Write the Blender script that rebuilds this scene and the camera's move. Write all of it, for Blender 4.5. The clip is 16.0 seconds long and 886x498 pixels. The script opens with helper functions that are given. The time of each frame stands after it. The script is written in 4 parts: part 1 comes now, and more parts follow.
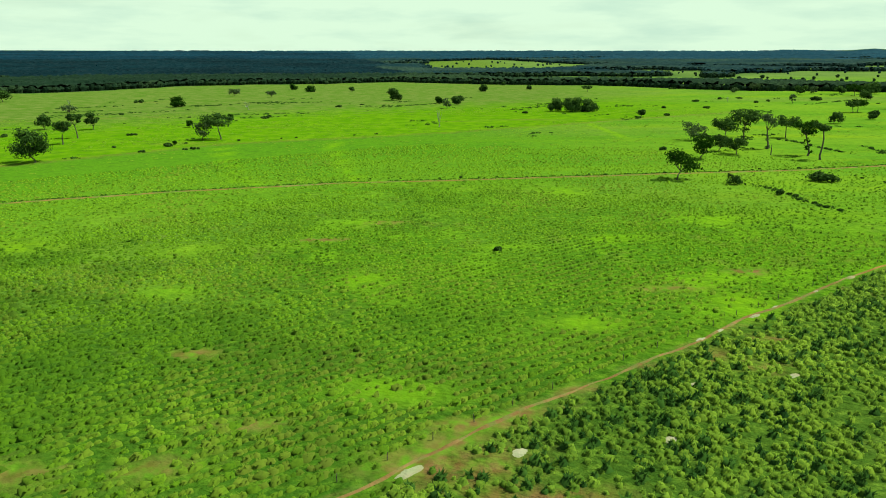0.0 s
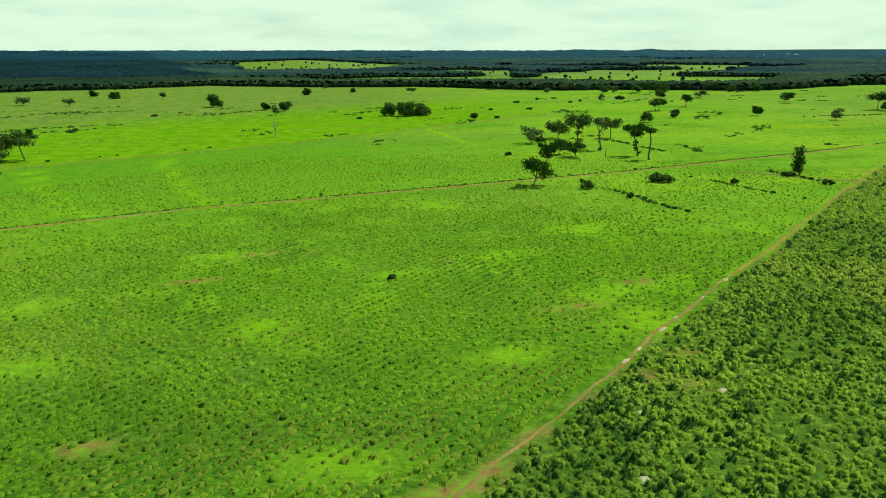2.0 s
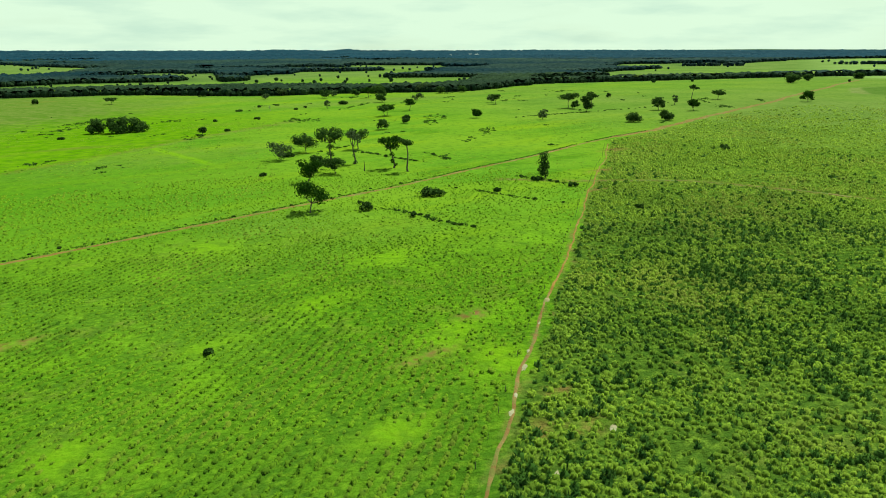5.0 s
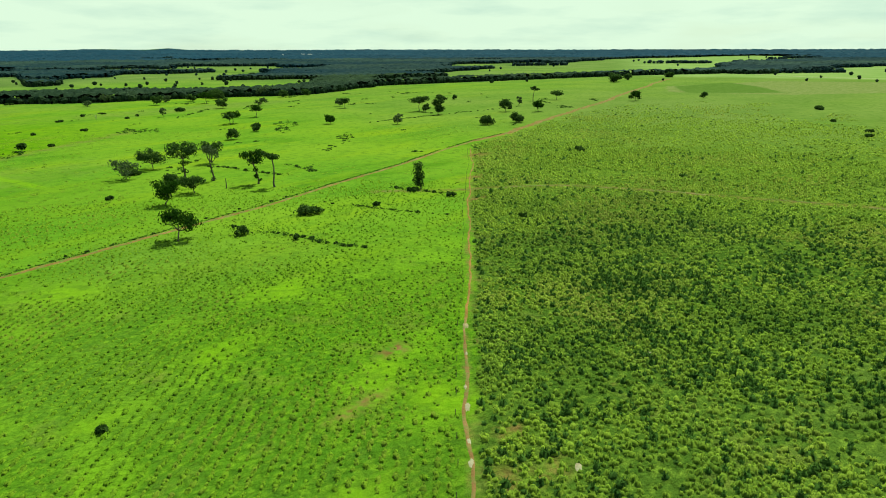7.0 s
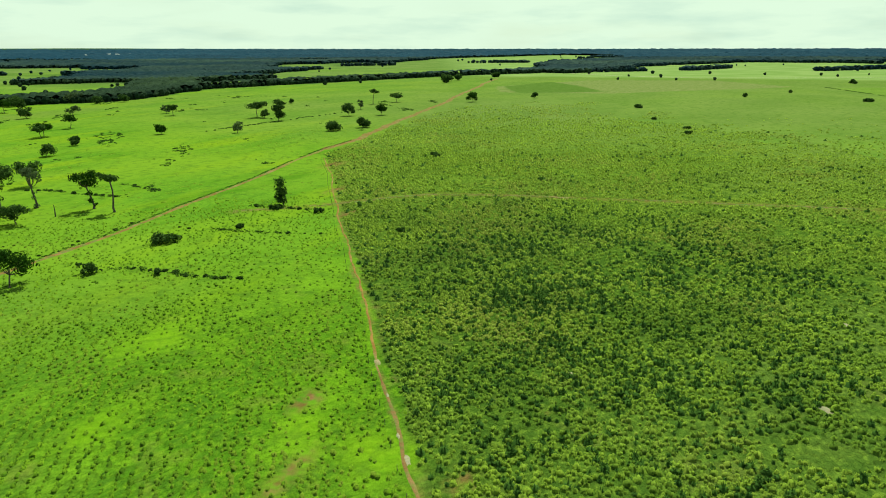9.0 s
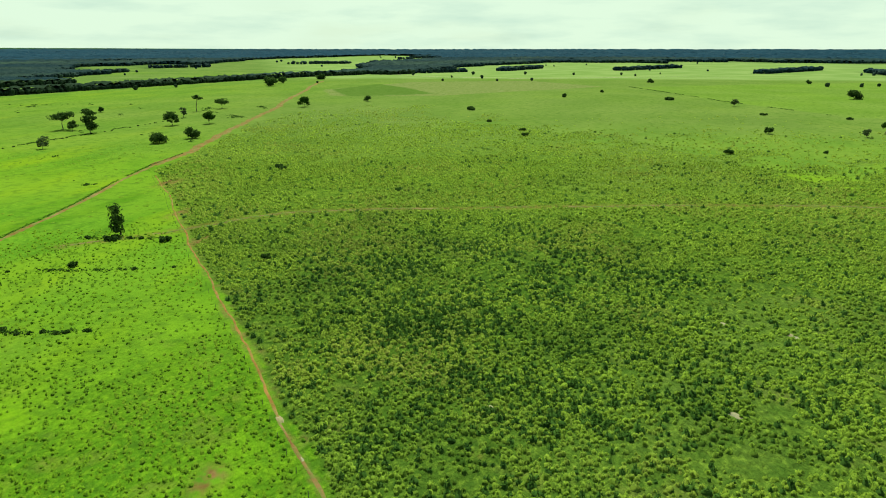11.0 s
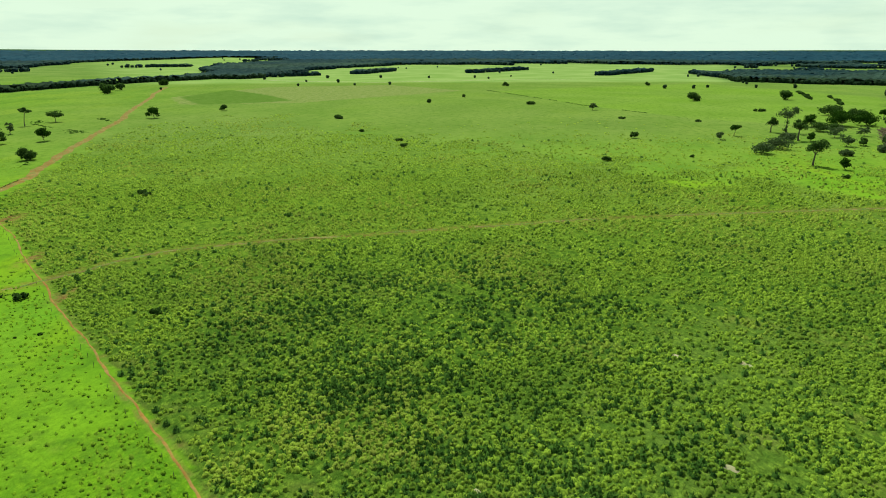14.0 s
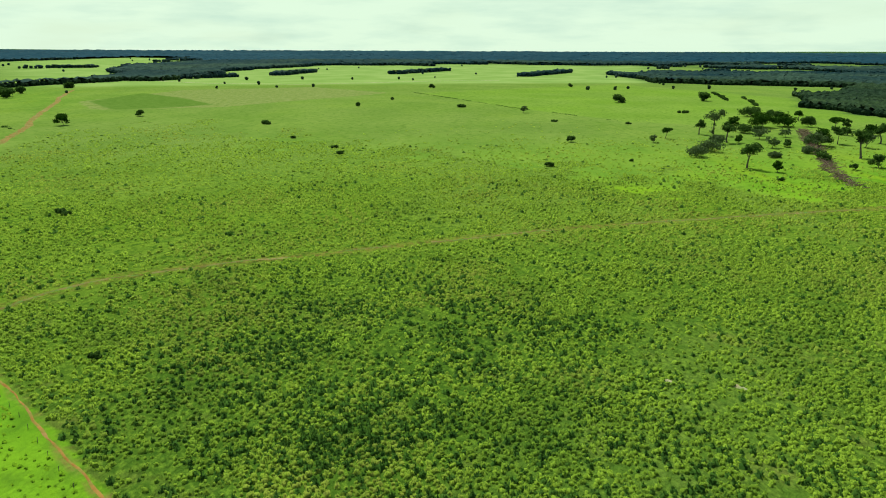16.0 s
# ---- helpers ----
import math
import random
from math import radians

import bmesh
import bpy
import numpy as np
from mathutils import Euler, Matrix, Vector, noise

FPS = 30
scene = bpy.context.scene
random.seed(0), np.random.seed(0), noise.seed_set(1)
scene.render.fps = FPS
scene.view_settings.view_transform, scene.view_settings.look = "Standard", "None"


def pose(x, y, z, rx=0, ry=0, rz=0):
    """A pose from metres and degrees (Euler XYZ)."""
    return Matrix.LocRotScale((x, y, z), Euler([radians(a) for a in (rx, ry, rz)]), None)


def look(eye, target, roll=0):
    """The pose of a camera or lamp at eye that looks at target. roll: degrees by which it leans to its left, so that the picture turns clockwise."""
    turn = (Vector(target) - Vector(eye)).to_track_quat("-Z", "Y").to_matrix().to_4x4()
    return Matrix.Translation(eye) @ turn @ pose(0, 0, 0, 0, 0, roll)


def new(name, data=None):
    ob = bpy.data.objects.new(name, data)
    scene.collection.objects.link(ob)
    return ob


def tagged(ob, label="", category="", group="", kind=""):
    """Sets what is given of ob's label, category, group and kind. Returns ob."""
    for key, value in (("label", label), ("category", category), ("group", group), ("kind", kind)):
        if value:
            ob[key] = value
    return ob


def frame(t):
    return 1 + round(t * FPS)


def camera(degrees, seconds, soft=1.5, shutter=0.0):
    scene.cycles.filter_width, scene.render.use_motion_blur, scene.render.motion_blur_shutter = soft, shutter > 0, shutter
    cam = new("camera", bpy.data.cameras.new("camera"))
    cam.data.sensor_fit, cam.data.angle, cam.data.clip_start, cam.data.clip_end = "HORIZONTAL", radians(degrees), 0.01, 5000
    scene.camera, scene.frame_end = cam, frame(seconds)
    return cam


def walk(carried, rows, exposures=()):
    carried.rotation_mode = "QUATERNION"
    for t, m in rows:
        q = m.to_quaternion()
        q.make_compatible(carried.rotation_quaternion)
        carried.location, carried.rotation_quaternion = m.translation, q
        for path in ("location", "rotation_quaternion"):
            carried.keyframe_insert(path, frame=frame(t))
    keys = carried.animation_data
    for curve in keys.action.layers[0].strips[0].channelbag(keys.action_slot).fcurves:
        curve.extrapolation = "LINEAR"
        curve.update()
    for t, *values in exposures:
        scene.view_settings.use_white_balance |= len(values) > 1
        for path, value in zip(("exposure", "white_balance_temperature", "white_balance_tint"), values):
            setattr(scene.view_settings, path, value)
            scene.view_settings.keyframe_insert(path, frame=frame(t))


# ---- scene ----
cam = camera(65.4, 16.0, soft=1.0)
METRES, EYE, TILT, LEAN, TURN = 117.0, 35.0, -15.9, 0.0, 0.0
EXPOSURES = [(0.0, 0.1, 6500, -30), (6.0, 0.1, 6500, -28), (12.0, 0.1, 6500, -24), (16.0, 0.1, 6500, -24)]
ROWS = [
    (0.0, 0.0, 0.0, 0.0, -0.0, 0.0, 0.0),
    (0.5, -0.0262, 0.0125, 0.0106, -3.28, -0.05, 0.93),
    (1.0, -0.0509, 0.0269, 0.022, -6.95, -0.16, 1.99),
    (1.5, -0.0739, 0.0431, 0.034, -10.74, -0.34, 3.09),
    (2.0, -0.0956, 0.061, 0.0467, -14.54, -0.59, 4.14),
    (2.5, -0.1157, 0.0805, 0.0595, -18.47, -0.92, 5.21),
    (3.0, -0.1341, 0.1015, 0.0728, -22.44, -1.32, 6.28),
    (3.5, -0.1503, 0.124, 0.0866, -26.41, -1.79, 7.31),
    (4.0, -0.1646, 0.1478, 0.1007, -30.45, -2.35, 8.32),
    (6.5, -0.2072, 0.2784, 0.1713, -47.94, -5.53, 12.05),
    (7.0, -0.21, 0.3058, 0.1855, -51.27, -6.26, 12.64),
    (7.5, -0.2111, 0.3334, 0.1994, -54.6, -7.02, 13.15),
    (8.0, -0.2098, 0.3611, 0.2137, -58.12, -7.87, 13.66),
    (8.5, -0.2063, 0.3883, 0.2277, -61.85, -8.79, 14.16),
    (9.0, -0.2009, 0.4152, 0.2415, -65.6, -9.73, 14.61),
    (11.5, -0.1382, 0.5415, 0.3076, -84.24, -14.66, 15.78),
    (12.0, -0.1183, 0.5628, 0.3199, -87.53, -15.54, 15.82),
    (12.5, -0.0972, 0.5836, 0.3317, -89.81, -16.13, 15.81),
    (13.0, -0.0753, 0.6038, 0.3435, -91.07, -16.46, 15.81),
    (13.5, -0.0528, 0.6239, 0.3547, -92.39, -16.8, 15.79),
    (14.0, -0.0294, 0.6425, 0.3654, -93.45, -17.12, 15.8),
    (14.5, -0.0053, 0.6619, 0.3757, -94.93, -17.52, 15.72),
    (15.0, 0.0191, 0.6798, 0.3851, -96.85, -18.02, 15.65),
    (15.5, 0.0444, 0.6969, 0.395, -98.68, -18.53, 15.52),
    (16.0, 0.0706, 0.7123, 0.4037, -100.29, -18.97, 15.41),
]
walk(cam, [(t, pose(0, 0, EYE, TILT, LEAN, TURN) @ pose(METRES * x, METRES * y, METRES * z, 90 + pitch, roll, yaw)) for t, x, y, z, yaw, pitch, roll in ROWS],
     exposures=EXPOSURES)

# ---- daylight: high sun from the east, bright thin cloud ----
SUN_HEIGHT = 58.0
world = bpy.data.worlds.new("world")
scene.world = world
world.use_nodes = True
wn, wl = world.node_tree.nodes, world.node_tree.links
wn.clear()
w_out = wn.new("ShaderNodeOutputWorld")
w_bg = wn.new("ShaderNodeBackground")
w_bg.inputs["Strength"].default_value = 0.091
w_sky = wn.new("ShaderNodeTexSky")
w_sky.sky_type = "NISHITA"
w_sky.sun_disc = False
w_sky.sun_elevation = radians(SUN_HEIGHT)
w_sky.sun_rotation = radians(90)
w_co = wn.new("ShaderNodeTexCoord")
w_map = wn.new("ShaderNodeMapping")
w_map.inputs["Scale"].default_value = (2.6, 2.6, 15.0)
w_noise = wn.new("ShaderNodeTexNoise")
w_noise.inputs["Scale"].default_value = 2.3
w_noise.inputs["Detail"].default_value = 6.0
w_noise.inputs["Roughness"].default_value = 0.55
w_tone = wn.new("ShaderNodeValToRGB")
w_tone.color_ramp.elements[0].position = 0.30
w_tone.color_ramp.elements[0].color = (7.6, 8.2, 7.9, 1)
w_tone.color_ramp.elements[1].position = 0.52
w_tone.color_ramp.elements[1].color = (9.3, 9.5, 8.8, 1)
w_mask = wn.new("ShaderNodeTexNoise")
w_mask.inputs["Scale"].default_value = 1.6
w_mask.inputs["Detail"].default_value = 5.0
w_cover = wn.new("ShaderNodeMapRange")
w_cover.inputs["From Min"].default_value = 0.28
w_cover.inputs["From Max"].default_value = 0.46
w_cover.inputs["To Min"].default_value = 0.8
w_cover.inputs["To Max"].default_value = 0.97
w_sep = wn.new("ShaderNodeSeparateXYZ")
w_thin = wn.new("ShaderNodeMapRange")
w_thin.inputs["From Min"].default_value, w_thin.inputs["From Max"].default_value = 0.1, 0.5
w_thin.inputs["To Min"].default_value, w_thin.inputs["To Max"].default_value = 1.0, 0.1
w_part = wn.new("ShaderNodeMath")
w_part.operation = "MULTIPLY"
w_mix = wn.new("ShaderNodeMix")
w_mix.data_type = "RGBA"
wl.new(w_co.outputs["Generated"], w_map.inputs["Vector"])
wl.new(w_map.outputs["Vector"], w_noise.inputs["Vector"])
wl.new(w_map.outputs["Vector"], w_mask.inputs["Vector"])
wl.new(w_noise.outputs["Fac"], w_tone.inputs["Fac"])
wl.new(w_mask.outputs["Fac"], w_cover.inputs["Value"])
wl.new(w_co.outputs["Generated"], w_sep.inputs["Vector"])
wl.new(w_sep.outputs["Z"], w_thin.inputs["Value"])
wl.new(w_cover.outputs["Result"], w_part.inputs[0])
wl.new(w_thin.outputs["Result"], w_part.inputs[1])
wl.new(w_part.outputs["Value"], w_mix.inputs["Factor"])
wl.new(w_sky.outputs["Color"], w_mix.inputs["A"])
wl.new(w_tone.outputs["Color"], w_mix.inputs["B"])
wl.new(w_mix.outputs["Result"], w_bg.inputs["Color"])
wl.new(w_bg.outputs["Background"], w_out.inputs["Surface"])

sun_data = bpy.data.lights.new("sun", "SUN")
sun_data.energy, sun_data.angle, sun_data.color = 5.0, radians(0.53), (1.0, 0.95, 0.86)
sun = new("sun", sun_data)
sun.matrix_world = look((400 * math.cos(radians(SUN_HEIGHT)), 60, 400 * math.sin(radians(SUN_HEIGHT))), (0, 0, 0))

# ---- noise and the lie of the land ----
NOISE = np.random.RandomState(5).rand(256, 256)


def value_noise(x, y, size):
    u, v = np.asarray(x, float) / size, np.asarray(y, float) / size
    i, j = np.floor(u).astype(int), np.floor(v).astype(int)
    a, b = u - i, v - j
    a, b = a * a * (3 - 2 * a), b * b * (3 - 2 * b)
    n = lambda p, q: NOISE[p % 256, q % 256]
    return (n(i, j) * (1 - a) + n(i + 1, j) * a) * (1 - b) + (n(i, j + 1) * (1 - a) + n(i + 1, j + 1) * a) * b


def fbm(x, y, size):
    x, y = np.asarray(x, float), np.asarray(y, float)
    return (value_noise(x, y, size) * 0.55 + value_noise(x + 71.3, y - 33.1, size * 0.47) * 0.29
            + value_noise(x - 15.7, y + 92.6, size * 0.21) * 0.16)


def height(x, y):
    """The land: a nearly level pasture that swells gently eastwards, and low far ridges all round."""
    x, y = np.asarray(x, float), np.asarray(y, float)
    r = np.hypot(x, y)
    k = np.minimum(1, 650 / np.maximum(r, 1)) / 300
    u, v = x * k, y * k
    z = 0.19 + 2.134 * u - 0.155 * v + 0.606 * u * u - 0.485 * u * v - 0.724 * v * v
    f = np.clip((r - 1200) / 3700, 0, 1.25)
    bearing = np.degrees(np.arctan2(x, y))
    ridge = 36 + 5 * np.exp(-((bearing - 26) / 1.6) ** 2) + 9 * np.exp(-((bearing - 31) / 0.9) ** 2) + 2 + 5 * (fbm(x, y, 1500) - 0.5)
    return z * (1 - np.minimum(1, f)) + ridge * f ** 1.3


def ground_z(x, y):
    return float(height(x, y))


def inside(x, y, corners):
    """Whether points lie in a polygon."""
    x, y = np.asarray(x, float), np.asarray(y, float)
    hit = np.zeros(x.shape, bool)
    for (x0, y0), (x1, y1) in zip(corners, corners[1:] + corners[:1]):
        if y0 != y1:
            hit ^= ((y0 > y) != (y1 > y)) & (x < (x1 - x0) * (y - y0) / (y1 - y0) + x0)
    return hit


def along(x, y, line):
    """Distance of points from a bent line."""
    best = np.full(np.shape(x), 1e9)
    for (x0, y0), (x1, y1) in zip(line, line[1:]):
        dx, dy = x1 - x0, y1 - y0
        s = np.clip(((x - x0) * dx + (y - y0) * dy) / (dx * dx + dy * dy), 0, 1)
        best = np.minimum(best, np.hypot(x - x0 - s * dx, y - y0 - s * dy))
    return best


def blotches(x, y, ovals, soft=0.45, wild=0.9):
    """Soft uneven ovals (x, y, half width, half depth): 1 inside, 0 outside."""
    best = np.zeros(np.shape(x))
    warp = (fbm(x, y, 5.0) - 0.5) * wild
    for ox, oy, a, b in ovals:
        d = np.hypot((x - ox) / a, (y - oy) / b) + warp
        best = np.maximum(best, np.clip((1 + soft - d) / (2 * soft), 0, 1))
    return best


TRAIL = [(-40, 26), (-22, 38), (-8, 49.5), (8, 62.5), (22, 73), (32, 80), (41, 87), (54, 96.5), (65, 104.5), (84, 117), (101, 130),
         (118, 141.5), (137, 156), (156, 168.5), (188, 191), (205, 202), (226, 218), (240, 228)]
ROAD = [(-190, 138), (-109, 166), (-75, 179), (-29, 192), (1, 195), (38, 200), (70, 204.5), (105, 208.5), (141, 216.5), (188, 225),
        (230, 236), (262, 242), (296, 245), (333, 254), (422, 273), (463, 281), (543, 296), (572, 306), (785, 356), (815, 367), (969, 400)]
PADDOCK_LINE = [(-260, 150), (-190, 195), (-146, 226), (-120, 252), (-89, 284), (-45, 302), (4, 324), (56, 356), (99, 386), (190, 440)]
CROSS_TRACK = [(140, 196), (157, 176), (177, 160), (187, 147), (194, 122), (198, 97), (206, 62), (215, 12), (219, -31), (223, -89), (226, -140)]
# tall-grass field: bounded by the trail, the road and an old paddock edge
TALL_FIELD = [(-60, 8), (-22, 37), (8, 60), (32, 79), (65, 103), (101, 129), (156, 168), (205, 201), (248, 233), (333, 249), (430, 268), (500, 268),
              (545, 225), (500, 160), (430, 85), (380, 30), (330, -10), (280, -40), (262, -90), (262, -160), (150, -220), (-60, -160)]
BARE = [(1, 57, 3.2, 1.5), (8, 62.4, 2.6, 1.3), (15, 67.5, 2, 1), (-30, 77, 3.4, 1.8), (-12, 144, 4.0, 1.4), (60, 76, 1.6, .8), (37, 72, 2.5, 1.2), (33, 75, 1.6, 2.5), (-37, 52, 3, 2.4), (1, 53, 6.0, 2.6), (-24, 53, 2.4, 2.4), (-22, 130, 5, 1.6), (51, 108, 2.8, 1.6),
        (-19, 60, 3.0, 1.2), (4, 60, 4.4, 1.2), (50, 108, 3.2, 1.4), (34, 100, 4.5, 1.3), (41, 80, 2.6, 1.6), (8, 47, 7, 2.5), (226, 214, 9, 4), (180, 184, 7, 2), (150, 162, 6, 1.5)]
SANDY = [(39, 70, .9, .4), (27, 68, .7, .3), (73, 75, .7, .4), (76, 40, 1.4, .6), (21, 57, 1.1, .5), (7, 55, 1.0, .6),
         (107, 23, 1.6, .6), (111, 34, 1.2, .5)]
YELLOW = [(-13, 105, 4, 3.5), (-48, 123, 5, 4), (-79, 125, 5, 4), (-6, 67, 6, 3), (19, 86, 4.5, 2.5), (42, 91, 5, 3), (-42, 99, 5, 3), (-20, 144, 7, 3),
          (12, 124, 5, 2), (32, 177, 5, 6), (44, 104, 4, 3), (33, 130, 6, 3), (43, 92, 3, 5), (58, 144, 8, 4)]
PALE_STRIPS = [[(-86, 270), (-74, 235), (-55, 190)], [(-46, 288), (-38, 245), (-25, 194)], [(76, 364), (78, 300)], [(62, 372), (40, 335)]]
DRY_PATCHES = [(-120, 420, 90, 40), (20, 330, 70, 22), (376, 24, 40, 14), (230, -70, 40, 10), (330, 560, 120, 26), (430, 262, 60, 16), (-200, 560, 120, 60)]
FALLOW = [(662, 290), (766, 330), (945, 262), (980, 100), (838, 10), (667, 180)]
LENS = [(660, 272), (768, 322), (890, 298), (800, 240), (700, 192), (672, 225)]
# woods
NORTH_WOOD = [(-1600, 200), (-700, 420), (-427, 690), (-362, 735), (-310, 862), (-176, 912), (-66, 1000), (-60, 1250), (-150, 1500), (-150, 1900), (-300, 2500),
              (-500, 4000), (-1600, 4900), (-4000, 3000)]
WOOD_EDGE = [(-200, 950), (-66, 1035), (77, 935), (195, 882), (300, 775), (400, 705), (490, 660), (590, 690), (650, 740), (780, 850)]
STRIP_WOOD = [(560, 690), (643, 680), (753, 640), (873, 590), (1013, 545), (1113, 500), (1207, 428), (1262, 434)]
EAST_WOOD = [(1252, 425), (1190, 360), (1240, 318), (1424, 291), (1614, 275), (2045, 100), (2100, -150), (2300, -300), (2600, -500), (4800, -900), (4800, 700), (3000, 560),
             (2400, 470), (2267, 500), (1985, 570), (1614, 530)]
SOUTH_WOOD = [(1060, -415), (1324, -535), (1484, -610), (1419, -755), (1408, -915), (1349, -983), (1300, -1500), (420, -900), (380, -420), (480, -352), (553, -354), (600, -338),
              (650, -381), (760, -458), (733, -497), (850, -600), (928, -650), (1000, -508)]
GROVES = [[(1293, 308), (1342, 251)], [(1400, 170), (1560, 110)], [(1322, -297), (1505, -441)], [(1450, -60), (1620, -190)], [(1840, 760), (1900, 640)], [(1500, 980), (1580, 900)]]
CLEARINGS = [[(-40, 1500), (200, 1470), (420, 1800), (337, 2122), (170, 2650), (-60, 2300)],
             [(864, 665), (1013, 585), (1113, 540), (1220, 455), (1380, 470), (1685, 560), (2000, 590), (2900, 600), (3045, 830), (2280, 1070), (1741, 991), (1395, 900), (950, 880)],
             [(1180, 350), (1260, 300), (1424, 285), (1614, 262), (2045, 80), (2043, -154), (1763, -306), (1450, -400), (1286, -320), (1000, -390), (800, -300), (700, 0), (1000, 300)],
             [(610, 1250), (780, 1190), (850, 1260), (690, 1360)], [(-800, 930), (-640, 930), (-600, 1010), (-760, 1060)]]


# the strip of land below the flight
OVERFLOWN = [(0, -5), (-22, 30), (-20, 55), (5, 85)]


def tall_field(x, y):
    """Whether points lie in the tall grass: sharp along the trail and the road, frayed at the far side."""
    x, y = np.asarray(x, float), np.asarray(y, float)
    fray = 3 + 150 * np.clip((x - 130) / 100, 0, 1) * np.clip((0.72 * x + 40 - y) / 150, 0, 1) * np.clip((275 - y) / 60, 0, 1)
    return inside(x + fray * (fbm(x, y, 22) - 0.5), y + fray * (fbm(y, x, 22) - 0.5), TALL_FIELD)


def scrubby(x, y):
    """Where the tall field is thickest with shrubs: 1 in the middle, 0 outside."""
    return np.exp(-(((x - 112) / 54) ** 2 + ((y - 76) / 56) ** 2) ** 1.8)


def wooded(x, y):
    """How much of the land is under trees: 0 to 1."""
    x, y = np.asarray(x, float), np.asarray(y, float)
    wx, wy = x + 60 * (fbm(x, y, 130) - 0.5), y + 60 * (fbm(y, x, 130) - 0.5)
    r, bearing = np.hypot(x, y), np.degrees(np.arctan2(x, y))
    start = 1000 + 900 * np.clip((bearing - 50) / 15, 0, 1) * np.clip((112 - bearing) / 6, 0, 1)
    patch = np.clip((fbm(x, y, 480) - 0.36 - 0.06 * ((bearing > 3) & (bearing < 20)) + 0.02 * ((bearing > 20) & (bearing < 52))) * 7, 0, 0.95) * np.clip((r - start) / 200, 0, 1)
    patch = np.maximum(patch, np.clip((r - 2300) / 700, 0, 1) * 0.93)
    for wood in (NORTH_WOOD, EAST_WOOD, SOUTH_WOOD):
        patch = np.where(inside(wx, wy, wood), 1.0, patch)
    for gap in CLEARINGS:
        patch = np.where(inside(wx, wy, gap), 0.0, patch)
    patch = np.where(along(wx, wy, WOOD_EDGE) < 48, 0.9, patch)
    patch = np.where(along(x, y, STRIP_WOOD) < 24, 1.0, patch)
    for line in GROVES:
        patch = np.where(along(x, y, line) < 16, 0.9, patch)
    return patch


# ---- materials ----
def nodes_of(name, rough=0.8, spec=0.2):
    m = bpy.data.materials.new(name)
    m.use_nodes = True
    n, l = m.node_tree.nodes, m.node_tree.links
    b = n["Principled BSDF"]
    b.inputs["Roughness"].default_value = rough
    b.inputs["Specular IOR Level"].default_value = spec
    return m, n, l, b


def mixed(n, l, fac, a, b):
    """A colour mix node; a and b are colours or sockets, fac a number or a socket."""
    k = n.new("ShaderNodeMix")
    k.data_type = "RGBA"
    for key, value in (("Factor", fac), ("A", a), ("B", b)):
        if isinstance(value, bpy.types.NodeSocket):
            l.new(value, k.inputs[key])
        elif key == "Factor":
            k.inputs[key].default_value = value
        else:
            k.inputs[key].default_value = (*value, 1)
    return k.outputs["Result"]


def grain(n, l, scale, detail=4.0, low=0.35, high=0.65, coords=None):
    """Noise stretched to 0..1."""
    t = n.new("ShaderNodeTexNoise")
    t.inputs["Scale"].default_value = scale
    t.inputs["Detail"].default_value = detail
    r = n.new("ShaderNodeMapRange")
    r.inputs["From Min"].default_value, r.inputs["From Max"].default_value = low, high
    if coords is None:
        g = n.new("ShaderNodeNewGeometry")
        coords = g.outputs["Position"]
    l.new(coords, t.inputs["Vector"])
    l.new(t.outputs["Fac"], r.inputs["Value"])
    return r.outputs["Result"]


def attribute(n, name):
    a = n.new("ShaderNodeAttribute")
    a.attribute_name = name
    return a


def bumped(n, l, b, height_socket, strength, distance):
    k = n.new("ShaderNodeBump")
    k.inputs["Strength"].default_value, k.inputs["Distance"].default_value = strength, distance
    l.new(height_socket, k.inputs["Height"])
    l.new(k.outputs["Normal"], b.inputs["Normal"])


def leafy(name, dark, light, glow, translucent=0.3, patch=0.05, dry=None, upward=0.0, fine=0.0, relief=0.0):
    """Foliage: blade-to-blade tone, drifts of two greens, light shining through."""
    m, n, l, b = nodes_of(name, 0.9, 0.03)
    tone = attribute(n, "tone").outputs["Fac"]
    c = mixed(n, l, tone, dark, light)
    c = mixed(n, l, grain(n, l, patch, 5.0, 0.38, 0.66 if not relief else 0.92), c, glow)
    if fine:
        c = mixed(n, l, grain(n, l, fine, 3.0, 0.44, 0.72 if not relief else 0.85), c, dark)
    if dry:
        c = mixed(n, l, attribute(n, "dryness").outputs["Fac"], c, dry)
    l.new(c, b.inputs["Base Color"])
    geo, lift, unit = n.new("ShaderNodeNewGeometry"), n.new("ShaderNodeVectorMath"), n.new("ShaderNodeVectorMath")
    lift.inputs[1].default_value = (0, 0, upward)
    unit.operation = "NORMALIZE"
    if relief:
        bump = n.new("ShaderNodeBump")
        bump.inputs["Strength"].default_value, bump.inputs["Distance"].default_value = 0.9, relief
        l.new(grain(n, l, 4.5, 3.0, 0.2, 0.8), bump.inputs["Height"])
        l.new(bump.outputs["Normal"], lift.inputs[0])
    else:
        l.new(geo.outputs["Normal"], lift.inputs[0])
    l.new(lift.outputs["Vector"], unit.inputs[0])
    l.new(unit.outputs["Vector"], b.inputs["Normal"])
    tr = n.new("ShaderNodeBsdfTranslucent")
    l.new(c, tr.inputs["Color"])
    mx = n.new("ShaderNodeMixShader")
    mx.inputs["Fac"].default_value = translucent
    l.new(b.outputs["BSDF"], mx.inputs[1])
    l.new(tr.outputs["BSDF"], mx.inputs[2])
    l.new(mx.outputs["Shader"], n["Material Output"].inputs["Surface"])
    return m


